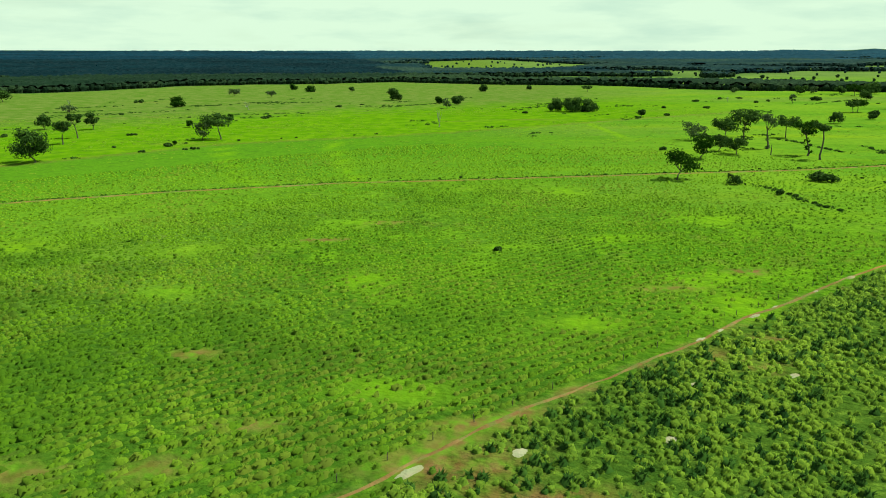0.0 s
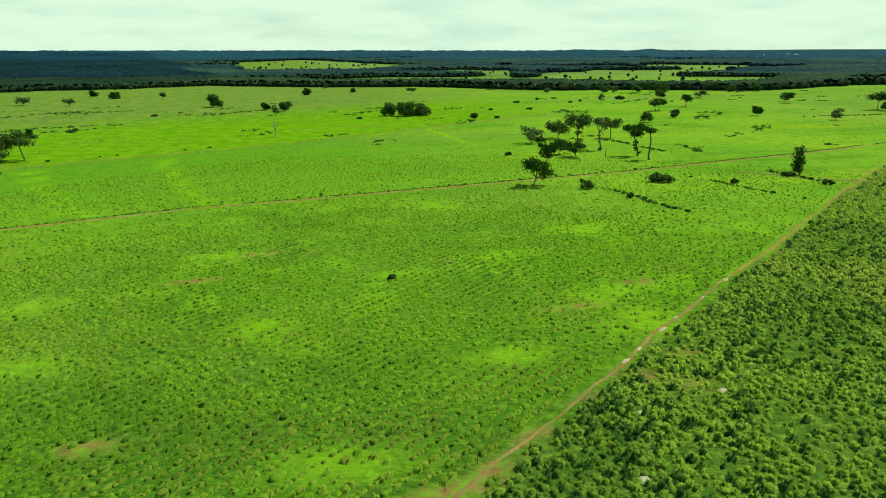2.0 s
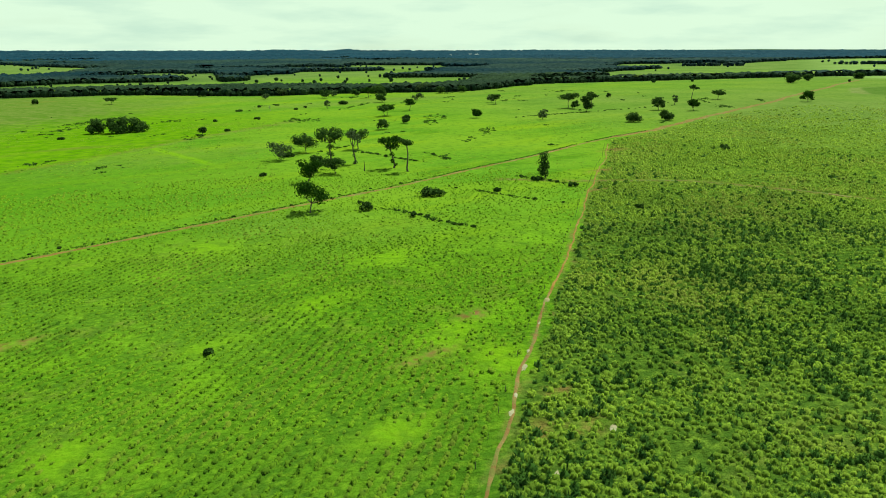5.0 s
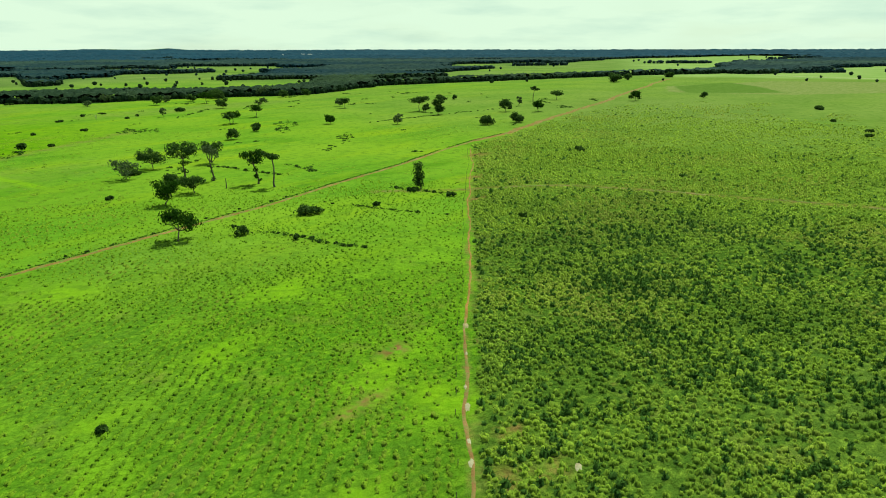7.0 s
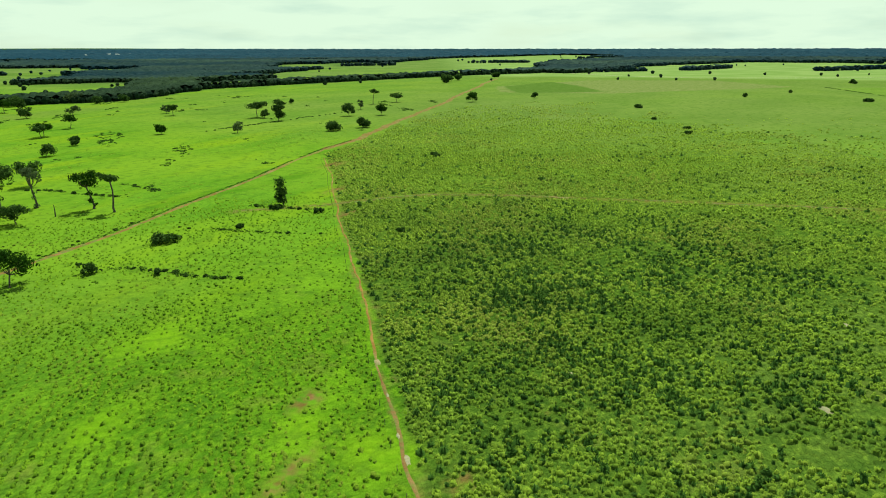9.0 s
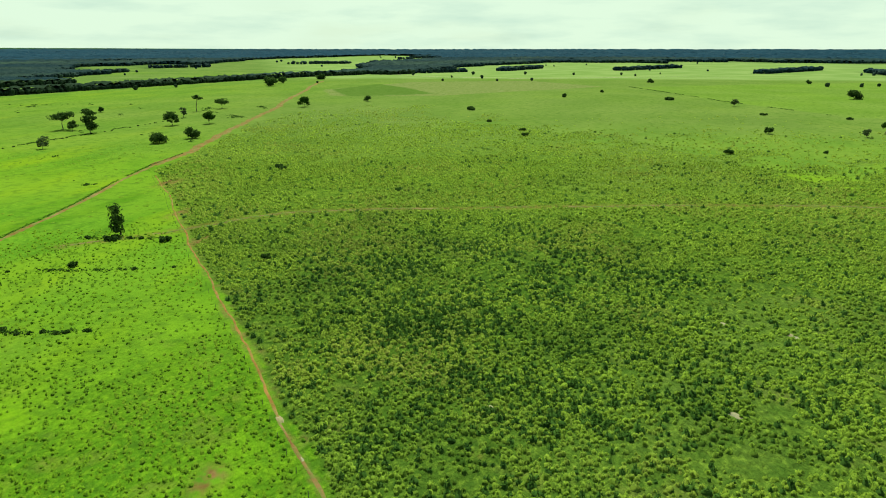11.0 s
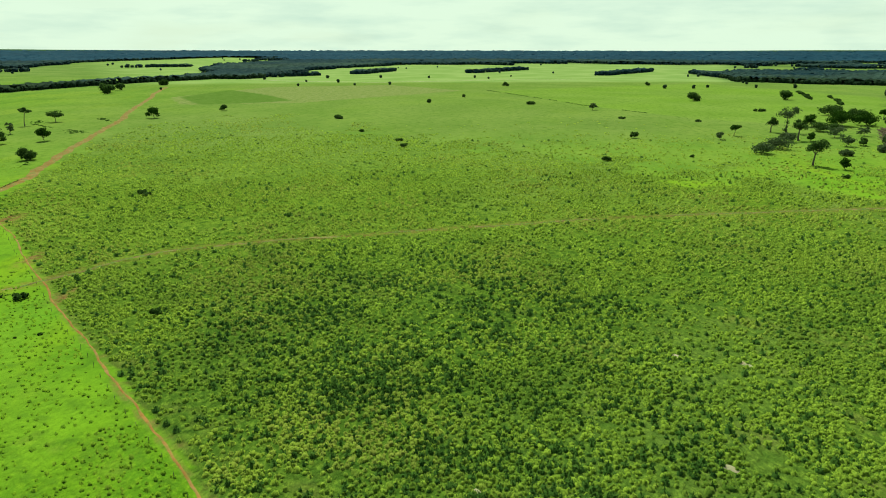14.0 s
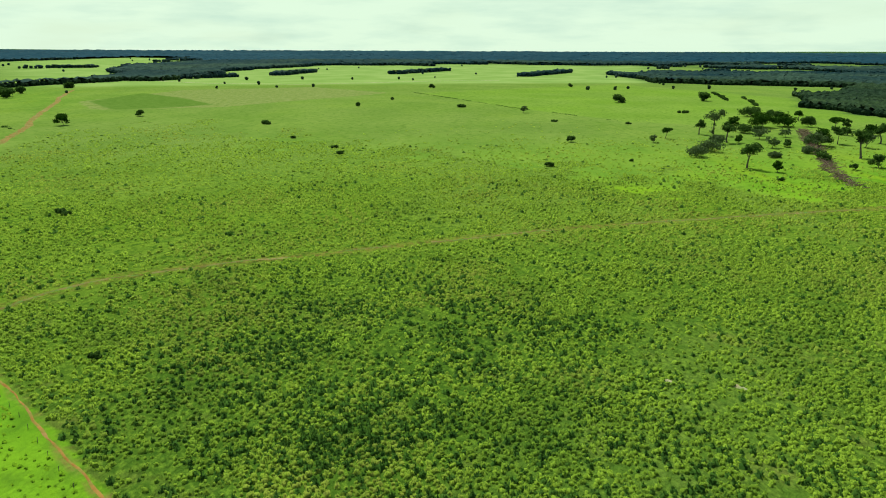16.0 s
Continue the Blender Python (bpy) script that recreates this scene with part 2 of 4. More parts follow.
M_PASTURE = leafy("pasture_grass", (0.068, 0.135, 0.011), (0.255, 0.385, 0.022), (0.225, 0.36, 0.02), 0.3, 0.06, (0.28, 0.25, 0.05), 0.9, 3.0)
M_TALL = leafy("tall_grass", (0.085, 0.15, 0.02), (0.40, 0.515, 0.06), (0.355, 0.45, 0.05), 0.4, 0.04, (0.36, 0.32, 0.08), 0.7, 2.4)
M_LEAF = leafy("tree_leaves", (0.016, 0.038, 0.009), (0.082, 0.135, 0.026), (0.068, 0.115, 0.022), 0.25, 0.3, None, 0.5)
M_LEAF_PALE = leafy("pale_leaves", (0.06, 0.085, 0.035), (0.12, 0.15, 0.065), (0.10, 0.14, 0.05), 0.25, 0.2)
M_SHRUB = leafy("low_shrub_leaves", (0.02, 0.048, 0.010), (0.10, 0.17, 0.028), (0.06, 0.115, 0.018), 0.2, 0.3, None, 0.4)
M_LEAF_FRESH = leafy("fresh_leaves", (0.012, 0.035, 0.004), (0.05, 0.10, 0.01), (0.04, 0.085, 0.008), 0.2, 0.2)
M_WOODS = leafy("woodland", (0.010, 0.022, 0.012), (0.05, 0.075, 0.03), (0.02, 0.036, 0.019), 0.05, 0.012, None, 0.0, 0.5)
# distant woods: aerial haze is painted into the base colours as blue
M_HAZED_WOODS = leafy("haze_tinted_woodland", (0.003, 0.011, 0.016), (0.044, 0.07, 0.05), (0.007, 0.024, 0.034), 0.0, 0.004)
M_BLUE_HAZE_WOODS = leafy("haze_blue_woodland", (0.004, 0.017, 0.03), (0.021, 0.058, 0.09), (0.010, 0.038, 0.066), 0.0, 0.002)


def bark_material(name, dark, light):
    m, n, l, b = nodes_of(name, 0.9, 0.2)
    g = grain(n, l, 6.0)
    l.new(mixed(n, l, g, dark, light), b.inputs["Base Color"])
    bumped(n, l, b, g, 0.6, 0.03)
    return m


M_BARK = bark_material("bark", (0.05, 0.04, 0.03), (0.15, 0.125, 0.10))
M_BARK_PALE = bark_material("pale_bark", (0.2, 0.18, 0.15), (0.42, 0.4, 0.36))
M_POST = bark_material("post_wood", (0.06, 0.05, 0.04), (0.16, 0.13, 0.1))
M_BRUSH = bark_material("dead_brush", (0.09, 0.055, 0.04), (0.24, 0.16, 0.12))


def soil_material(name, base, light, green=0.25):
    m, n, l, b = nodes_of(name, 0.95, 0.1)
    c = mixed(n, l, grain(n, l, 0.35, 6.0), base, light)
    c = mixed(n, l, grain(n, l, 0.12, 5.0, 0.56, 0.75), c, (0.30, 0.20, 0.09))
    weed = n.new("ShaderNodeMath")
    weed.operation = "MULTIPLY"
    weed.inputs[1].default_value = green
    l.new(grain(n, l, 0.7, 5.0, 0.46, 0.6), weed.inputs[0])
    c = mixed(n, l, weed.outputs["Value"], c, (0.10, 0.17, 0.03))
    l.new(c, b.inputs["Base Color"])
    bumped(n, l, b, grain(n, l, 2.0, 6.0), 0.7, 0.08)
    return m


M_TRAIL = soil_material("trail_soil", (0.22, 0.105, 0.025), (0.33, 0.17, 0.05), 0.4)
M_FAINT = soil_material("faint_trail_soil", (0.19, 0.10, 0.035), (0.28, 0.165, 0.065), 0.5)
M_TRACK = soil_material("overgrown_track_soil", (0.13, 0.10, 0.03), (0.2, 0.155, 0.05), 0.9)
M_ROAD = soil_material("road_soil", (0.19, 0.105, 0.025), (0.29, 0.17, 0.05), 0.7)
M_RED_ROAD = soil_material("red_road_soil", (0.19, 0.095, 0.02), (0.27, 0.155, 0.045), 0.6)
M_SAND = soil_material("white_sand", (0.28, 0.22, 0.13), (0.44, 0.38, 0.26), 0.3)


def ground_material():
    """Grass sward, taller darker grass, bare soil, dry grass, fallow and the floor of the woods, by the masks of the plan."""
    m, n, l, b = nodes_of("ground", 1.0, 0.0)
    cover, other = attribute(n, "cover"), attribute(n, "other")
    split, split2 = n.new("ShaderNodeSeparateColor"), n.new("ShaderNodeSeparateColor")
    l.new(cover.outputs["Color"], split.inputs["Color"])
    l.new(other.outputs["Color"], split2.inputs["Color"])
    fine, mid, broad = grain(n, l, 0.9, 6.0, 0.36, 0.64), grain(n, l, 0.14, 6.0, 0.36, 0.66), grain(n, l, 0.016, 5.0, 0.38, 0.64)
    speck = grain(n, l, 0.42, 5.0, 0.5, 0.62)
    geo, rows, lanes = n.new("ShaderNodeNewGeometry"), n.new("ShaderNodeMapping"), n.new("ShaderNodeMapping")
    rows.inputs["Rotation"].default_value = (0, 0, radians(-36.5))
    rows.inputs["Scale"].default_value = (0.62, 1.0, 1.0)
    lanes.inputs["Rotation"].default_value = (0, 0, radians(-15))
    lanes.inputs["Scale"].default_value = (0.25, 1.0, 1.0)
    l.new(geo.outputs["Position"], rows.inputs["Vector"])
    l.new(geo.outputs["Position"], lanes.inputs["Vector"])
    sward = mixed(n, l, fine, (0.093, 0.185, 0.016), (0.162, 0.28, 0.022))
    sward = mixed(n, l, mid, sward, (0.14, 0.245, 0.02))
    sward = mixed(n, l, grain(n, l, 0.1, 5.0, 0.46, 0.68, lanes.outputs["Vector"]), sward, (0.085, 0.18, 0.012))
    sward = mixed(n, l, broad, sward, (0.182, 0.275, 0.022))
    sward = mixed(n, l, grain(n, l, 0.045, 4.0, 0.52, 0.72, lanes.outputs["Vector"]), sward, (0.21, 0.29, 0.016))
    tall = mixed(n, l, fine, (0.095, 0.15, 0.015), (0.165, 0.235, 0.024))
    tall = mixed(n, l, mid, tall, (0.14, 0.20, 0.02))
    tall = mixed(n, l, broad, tall, (0.165, 0.225, 0.028))
    tall = mixed(n, l, speck, tall, (0.06, 0.105, 0.013))
    c = mixed(n, l, split.outputs["Red"], sward, tall)
    # close to, the sward looks lumpy: shaded hollows and lit crowns painted by noise, fine blades, drawn out along the
    # old rows
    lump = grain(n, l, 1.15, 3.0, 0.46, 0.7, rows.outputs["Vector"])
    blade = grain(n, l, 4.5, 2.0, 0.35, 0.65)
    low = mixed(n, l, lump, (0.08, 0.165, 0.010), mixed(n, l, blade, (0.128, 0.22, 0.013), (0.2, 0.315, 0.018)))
    low = mixed(n, l, grain(n, l, 0.07, 5.0, 0.5, 0.72), low, (0.19, 0.32, 0.015))
    low = mixed(n, l, grain(n, l, 0.11, 6.0, 0.58, 0.9), low, (0.2, 0.15, 0.045))
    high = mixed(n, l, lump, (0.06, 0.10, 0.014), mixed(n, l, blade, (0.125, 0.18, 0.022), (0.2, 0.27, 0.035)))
    high = mixed(n, l, grain(n, l, 0.1, 6.0, 0.56, 0.9), high, (0.2, 0.16, 0.05))
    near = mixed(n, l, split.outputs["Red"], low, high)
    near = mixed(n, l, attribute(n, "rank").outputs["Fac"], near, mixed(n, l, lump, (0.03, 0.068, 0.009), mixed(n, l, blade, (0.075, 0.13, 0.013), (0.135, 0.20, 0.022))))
    c = mixed(n, l, attribute(n, "near_sward").outputs["Fac"], c, near)
    c = mixed(n, l, split2.outputs["Blue"], c, mixed(n, l, mid, (0.135, 0.185, 0.03), (0.185, 0.22, 0.05)))
    c = mixed(n, l, attribute(n, "paddock").outputs["Fac"], c, mixed(n, l, fine, (0.08, 0.175, 0.010), (0.115, 0.225, 0.014)))
    c = mixed(n, l, split.outputs["Blue"], c, mixed(n, l, fine, (0.175, 0.305, 0.008), (0.225, 0.345, 0.012)))
    # duller green: painted haze over distant fields, and the olive land to the east
    c = mixed(n, l, attribute(n, "hazed_meadow").outputs["Fac"], c, mixed(n, l, broad, (0.125, 0.178, 0.042), (0.172, 0.218, 0.06)))
    # bounded land: the yellow-green pasture past the old paddock line, the sown strip and the fallow
    wobble = grain(n, l, 0.12, 4.0, 0.0, 1.0)

    def reach(name, start, width, wild, most=1.0):
        """1 where the named distance is under its start, with an uneven edge."""
        a, r = n.new("ShaderNodeMath"), n.new("ShaderNodeMapRange")
        a.operation = "MULTIPLY_ADD"
        a.inputs[1].default_value = wild
        l.new(wobble, a.inputs[0])
        l.new(attribute(n, name).outputs["Fac"], a.inputs[2])
        r.inputs["From Min"].default_value, r.inputs["From Max"].default_value = start - width + wild / 2, start + width + wild / 2
        r.inputs["To Min"].default_value, r.inputs["To Max"].default_value = most, 0.0
        l.new(a.outputs["Value"], r.inputs["Value"])
        return r.outputs["Result"]

    back = mixed(n, l, mid, (0.10, 0.165, 0.018), (0.17, 0.20, 0.045))
    back = mixed(n, l, reach("yonder", 150, 45, 160), back, mixed(n, l, mid, (0.105, 0.21, 0.006), (0.16, 0.265, 0.01)))
    back = mixed(n, l, grain(n, l, 0.05, 6.0, 0.6, 0.8, lanes.outputs["Vector"]), back, (0.17, 0.17, 0.03))
    rim = n.new("ShaderNodeMath")
    rim.operation = "MULTIPLY"
    flip = n.new("ShaderNodeMath")
    flip.operation = "SUBTRACT"
    flip.inputs[0].default_value = 1.0
    l.new(reach("yonder", 0, 2.5, 14), flip.inputs[1])
    l.new(flip.outputs["Value"], rim.inputs[0])
    l.new(attribute(n, "yellowing").outputs["Fac"], rim.inputs[1])
    c = mixed(n, l, rim.outputs["Value"], c, back)
    c = mixed(n, l, reach("fallow", 0, 2, 22, 0.9), c, mixed(n, l, mid, (0.165, 0.19, 0.05), (0.215, 0.225, 0.085)))
    c = mixed(n, l, reach("sown", 0, 2, 8, 0.9), c, mixed(n, l, mid, (0.085, 0.14, 0.022), (0.11, 0.165, 0.03)))
    clot = n.new("ShaderNodeMath")
    clot.operation = "MULTIPLY"
    clot.inputs[1].default_value = 0.45
    l.new(grain(n, l, 0.3, 6.0, 0.5, 0.68), clot.inputs[0])
    c = mixed(n, l, clot.outputs["Value"], c, (0.06, 0.11, 0.014))
    # trampled verges of the trail
    worn = mixed(n, l, grain(n, l, 0.5, 6.0, 0.48, 0.66), mixed(n, l, fine, (0.10, 0.15, 0.022), (0.16, 0.185, 0.04)), (0.21, 0.13, 0.05))
    c = mixed(n, l, reach("verge", 0.7, 0.7, 4.5, 0.7), c, worn)
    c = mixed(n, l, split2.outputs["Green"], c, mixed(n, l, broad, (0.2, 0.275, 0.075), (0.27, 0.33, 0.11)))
    c = mixed(n, l, split2.outputs["Red"], c, mixed(n, l, mid, (0.03, 0.06, 0.022), (0.05, 0.085, 0.03)))
    bare = n.new("ShaderNodeMath")
    bare.operation = "MULTIPLY"
    l.new(split.outputs["Green"], bare.inputs[0])
    l.new(grain(n, l, 0.55, 6.0, 0.36, 0.6), bare.inputs[1])
    c = mixed(n, l, bare.outputs["Value"], c, mixed(n, l, grain(n, l, 0.5, 6.0), (0.14, 0.072, 0.026), (0.23, 0.13, 0.055)))
    l.new(c, b.inputs["Base Color"])
    relief = n.new("ShaderNodeBump")
    relief.inputs["Distance"].default_value = 0.8
    rough = n.new("ShaderNodeMath")
    rough.operation, rough.use_clamp = "MULTIPLY_ADD", True
    rough.inputs[1].default_value, rough.inputs[2].default_value = 0.85, 0.18
    most = n.new("ShaderNodeMath")
    most.operation = "MAXIMUM"
    l.new(attribute(n, "near_sward").outputs["Fac"], most.inputs[0])
    l.new(split.outputs["Red"], most.inputs[1])
    l.new(most.outputs["Value"], rough.inputs[0])
    l.new(rough.outputs["Value"], relief.inputs["Strength"])
    l.new(grain(n, l, 0.95, 5.0, 0.2, 0.8, rows.outputs["Vector"]), relief.inputs["Height"])
    l.new(relief.outputs["Normal"], b.inputs["Normal"])
    return m


M_GROUND = ground_material()


# ---- mesh helpers ----
def mesh_from(name, verts, faces, material, smooth=False, **floats):
    """A mesh from arrays: faces all of one length; floats are per-vertex values."""
    verts, faces = np.asarray(verts, np.float32), np.asarray(faces, np.int32)
    me = bpy.data.meshes.new(name)
    me.vertices.add(len(verts))
    me.vertices.foreach_set("co", verts.ravel())
    k = faces.shape[1]
    me.loops.add(faces.size)
    me.loops.foreach_set("vertex_index", faces.ravel())
    me.polygons.add(len(faces))
    me.polygons.foreach_set("loop_start", np.arange(0, faces.size, k, dtype=np.int32))
    me.polygons.foreach_set("use_smooth", np.full(len(faces), smooth))
    for key, values in floats.items():
        values = np.asarray(values, np.float32)
        if values.ndim == 1:
            me.attributes.new(key, "FLOAT", "POINT").data.foreach_set("value", values)
        else:
            me.attributes.new(key, "FLOAT_COLOR", "POINT").data.foreach_set("color", values.ravel())
    me.materials.append(material)
    me.update(calc_edges=True)
    me.validate()
    return me


def part(name, mesh, parent=None, label=""):
    ob = new(name, mesh)
    if parent is not None:
        ob.parent = parent
    return tagged(ob, label)


# ---- the ground: one sheet to the horizon ----
def build_ground():
    n = 390
    u = np.linspace(-1, 1, n + 1)
    step = 44.0 * np.sinh(5.41 * u)
    gx, gy = np.meshgrid(120 + step, 110 + step, indexing="ij")
    x, y = gx.ravel(), gy.ravel()
    z = height(x, y)
    idx = np.arange((n + 1) ** 2).reshape(n + 1, n + 1)
    faces = np.stack([idx[:-1, :-1], idx[1:, :-1], idx[1:, 1:], idx[:-1, 1:]], -1).reshape(-1, 4)
    rough = 8 * (fbm(x, y, 14) - 0.5)
    tall = tall_field(x, y).astype(float)
    near = tall * np.clip(1.15 - np.clip((x - 200) / 260, 0, 1) * 0.6, 0, 1)
    rank = np.clip((118 - y - 0.35 * x) / 55, 0, 1) * (1 - tall)
    soil = np.maximum(blotches(x, y, BARE), 0.4 * np.clip(1.5 - along(x, y, PADDOCK_LINE) / 3.2, 0, 1))
    soil = np.maximum(soil, 0.6 * np.clip(1.5 - along(x, y, CROSS_TRACK) / 2.4, 0, 1))
    yellow = blotches(x, y, YELLOW, 0.7) * 0.5
    yellow = np.maximum(yellow, 0.4 * inside(x + rough, y, [(831, -21), (622, -74), (504, -131), (430, -250), (480, -340), (708, -419), (1008, -353)]))
    for strip in PALE_STRIPS:
        yellow = np.maximum(yellow, 0.6 * np.clip(1.4 - along(x, y, strip) / 2.2, 0, 1))
    dry = blotches(x, y, DRY_PATCHES, 0.7, 1.6) * 0.7
    dry = np.maximum(dry, 0.8 * np.clip(1.6 - along(x, y, PADDOCK_LINE) / 2.8, 0, 1))
    dry = np.maximum(dry, 0.45 * np.clip((fbm(x, y, 170) - 0.56) * 7, 0, 1))
    far = np.clip((np.hypot(x, y) - 900) / 500, 0, 1)
    wood = wooded(x, y)
    east = np.clip((x - 260) / 200, 0, 1) * np.clip((330 - y * 0.5) / 200, 0, 1) * (0.55 + 0.5 * fbm(x, y, 60))
    dry = np.maximum(dry, east)
    line = np.array(PADDOCK_LINE)
    yonder = 0.85 * (y - np.interp(x, line[:, 0], line[:, 1]))
    yellowing = np.clip((230 - x) / 120, 0, 1) * (y > 100)

    def signed(corners):
        return along(x, y, corners + corners[:1]) * np.where(inside(x, y, corners), -1, 1)
    verge = np.minimum(along(x, y, TRAIL), 40) * np.where(tall > 0, 0.7, 1.7)
    d0 = along(x, y, OVERFLOWN)
    # where the sward with painted hollows and crowns replaces the plain one
    near_sward = 0.85 * np.where(tall > 0, np.clip((240 - d0) / 110, 0, 1), np.clip((140 - d0) / 75, 0, 1)) * (1 - soil) * (1 - yellow)
    # haze painted in by distance, then the east's own duller grass
    hazed_meadow = np.clip((np.hypot(x, y) - 800) / 500, 0, 1) * np.clip(2.6 * fbm(x, y, 420) - 0.15, 0.35, 0.95)
    hazed_meadow = np.maximum(hazed_meadow, 0.6 * east)
    paddock = (y > 100) * 0.85 * np.clip((d0 - 95) / 70, 0, 1) * np.clip((110 - x) / 110, 0, 1) * (yonder < 8)
    shrubby = tall * np.maximum(scrubby(x, y), np.clip((50 - x) / 30, 0, 1))
    rank = np.maximum(rank, 0.6 * shrubby)
    cover = np.stack([near, soil, yellow, np.ones_like(x)], -1)
    azimuth = np.degrees(np.arctan2(x, y))
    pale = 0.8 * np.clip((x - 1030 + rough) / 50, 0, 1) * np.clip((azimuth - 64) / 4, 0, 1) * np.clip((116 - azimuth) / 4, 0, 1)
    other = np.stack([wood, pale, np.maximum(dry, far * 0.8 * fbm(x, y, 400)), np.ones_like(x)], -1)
    ob = new("ground", mesh_from("ground", np.stack([x, y, z], -1), faces, M_GROUND, True, cover=cover, other=other, near_sward=near_sward, rank=0.8 * rank, hazed_meadow=hazed_meadow, paddock=paddock,
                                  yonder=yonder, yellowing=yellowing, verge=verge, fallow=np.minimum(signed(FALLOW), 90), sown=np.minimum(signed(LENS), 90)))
    return tagged(ob, "rolling green pasture with bare soil and dry patches", "ground", kind="structure")


build_ground()


def ribbon(name, line, width, material, lift, step=1.2, wild=0.5, gaps=0.0, smear=0.0):
    """A worn strip draped on the land, with ragged edges."""
    pts = []
    for (x0, y0), (x1, y1) in zip(line, line[1:]):
        k = max(1, int(math.hypot(x1 - x0, y1 - y0) / step))
        pts += [(x0 + (x1 - x0) * i / k, y0 + (y1 - y0) * i / k) for i in range(k)]
    p = np.array(pts + [line[-1]])
    d = np.gradient(p, axis=0)
    d /= np.linalg.norm(d, axis=1)[:, None]
    side = np.stack([-d[:, 1], d[:, 0]], -1)
    s = np.arange(len(p)) * step
    p = p + side * ((fbm(s, s * 0 + 7, 14) - 0.5) * smear)[:, None]
    a = width / 2 * (1 + wild * 2 * (fbm(s, s * 0, 4) - 0.5))
    b = width / 2 * (1 + wild * 2 * (fbm(s, s * 0 + 50, 4) - 0.5))
    rows = [p + side * a[:, None], p + side * (a * 0.4)[:, None], p - side * (b * 0.4)[:, None], p - side * b[:, None]]
    v = np.stack(rows, 1).reshape(-1, 2)
    z = height(v[:, 0], v[:, 1]) + lift
    z[0::4] -= lift * 1.3
    z[3::4] -= lift * 1.3
    i = np.arange(len(p) - 1)
    if gaps:
        i = i[fbm(s[:-1], s[:-1] * 0 + 90, 16) > gaps]
    f = np.concatenate([np.stack([4 * i + k, 4 * i + k + 1, 4 * i + k + 5, 4 * i + k + 4], -1) for k in range(3)])
    return new(name, mesh_from(name, np.column_stack([v, z]), f[:, ::-1], material, True))


tagged(ribbon("trail", TRAIL[:9], 0.55, M_FAINT, 0.06, 0.8, 0.95, 0.25, 1.6), "faint grassy cattle trail worn beside the fence", "trail", kind="structure")
tagged(ribbon("trail", TRAIL[8:], 0.5, M_TRAIL, 0.06, 0.8, 0.9, smear=1.6), "narrow red-brown cattle trail worn beside the fence", "trail", kind="structure")


def sand_patch(x, y, a, b, seed):
    """A ragged sheet of washed sand, a hand thick at most."""
    k = 40
    t = np.linspace(0, 2 * np.pi, k, endpoint=False)
    q = 0.5 + 1.1 * fbm(3 * np.cos(t) + 9 * seed, 3 * np.sin(t), 2.2)
    turn = radians(36.5)
    u, w = a * q * np.cos(t), b * q * np.sin(t)
    px, py = x + u * math.cos(turn) - w * math.sin(turn), y + u * math.sin(turn) + w * math.cos(turn)
    rim = np.column_stack([px, py, height(px, py) - 0.02])
    ring = np.column_stack([x + 0.7 * (px - x), y + 0.7 * (py - y), height(px, py) + 0.07])
    v = np.concatenate([rim, ring, [(x, y, ground_z(x, y) + 0.1)]])
    f = [(i, (i + 1) % k, k + (i + 1) % k) for i in range(k)] + [(i, k + (i + 1) % k, k + i) for i in range(k)] + [(k + i, k + (i + 1) % k, 2 * k) for i in range(k)]
    ob = new("sand_patch", mesh_from("sand_patch", v, f, M_SAND, True))
    tagged(ob, "pale dry sand washed bare in the grass", "sand", kind="structure")


for i, spot in enumerate([(65, 104.6, 1.2, .4), (42.6, 88.1, 1.2, .4), (47, 91.6, 0.8, .25), (36, 83.2, .8, .3), (-3, 52, 1.3, .6), (32.5, 80.3, .9, .35), (56, 98, .8, .2)] + SANDY):
    sand_patch(*spot, 60 + i)
tagged(ribbon("dirt_road", ROAD[:12], 2.0, M_ROAD, 0.07, 1.5, 0.7, smear=1.0), "narrow brown dirt track across the pasture", "dirt road", kind="structure")
tagged(ribbon("dirt_road", ROAD[11:], 5.5, M_RED_ROAD, 0.08, 2.5, 0.5, smear=3.0), "wide red dirt road along the tall-grass field", "dirt road", kind="structure")
tagged(ribbon("field_track", CROSS_TRACK, 1.3, M_TRACK, 0.09, 1.5, 0.95, 0.4, 3.0), "faint overgrown track across tall grass", "track", kind="structure")
tagged(ribbon("dirt_road", [(1200, 345), (1110, 250), (1060, 120), (1100, 0), (1150, -120), (1147, -200)], 5.0, M_SAND, 0.15, 6.0, 0.4, smear=6.0), "pale sandy farm road beyond the fallow field", "dirt road", kind="structure")


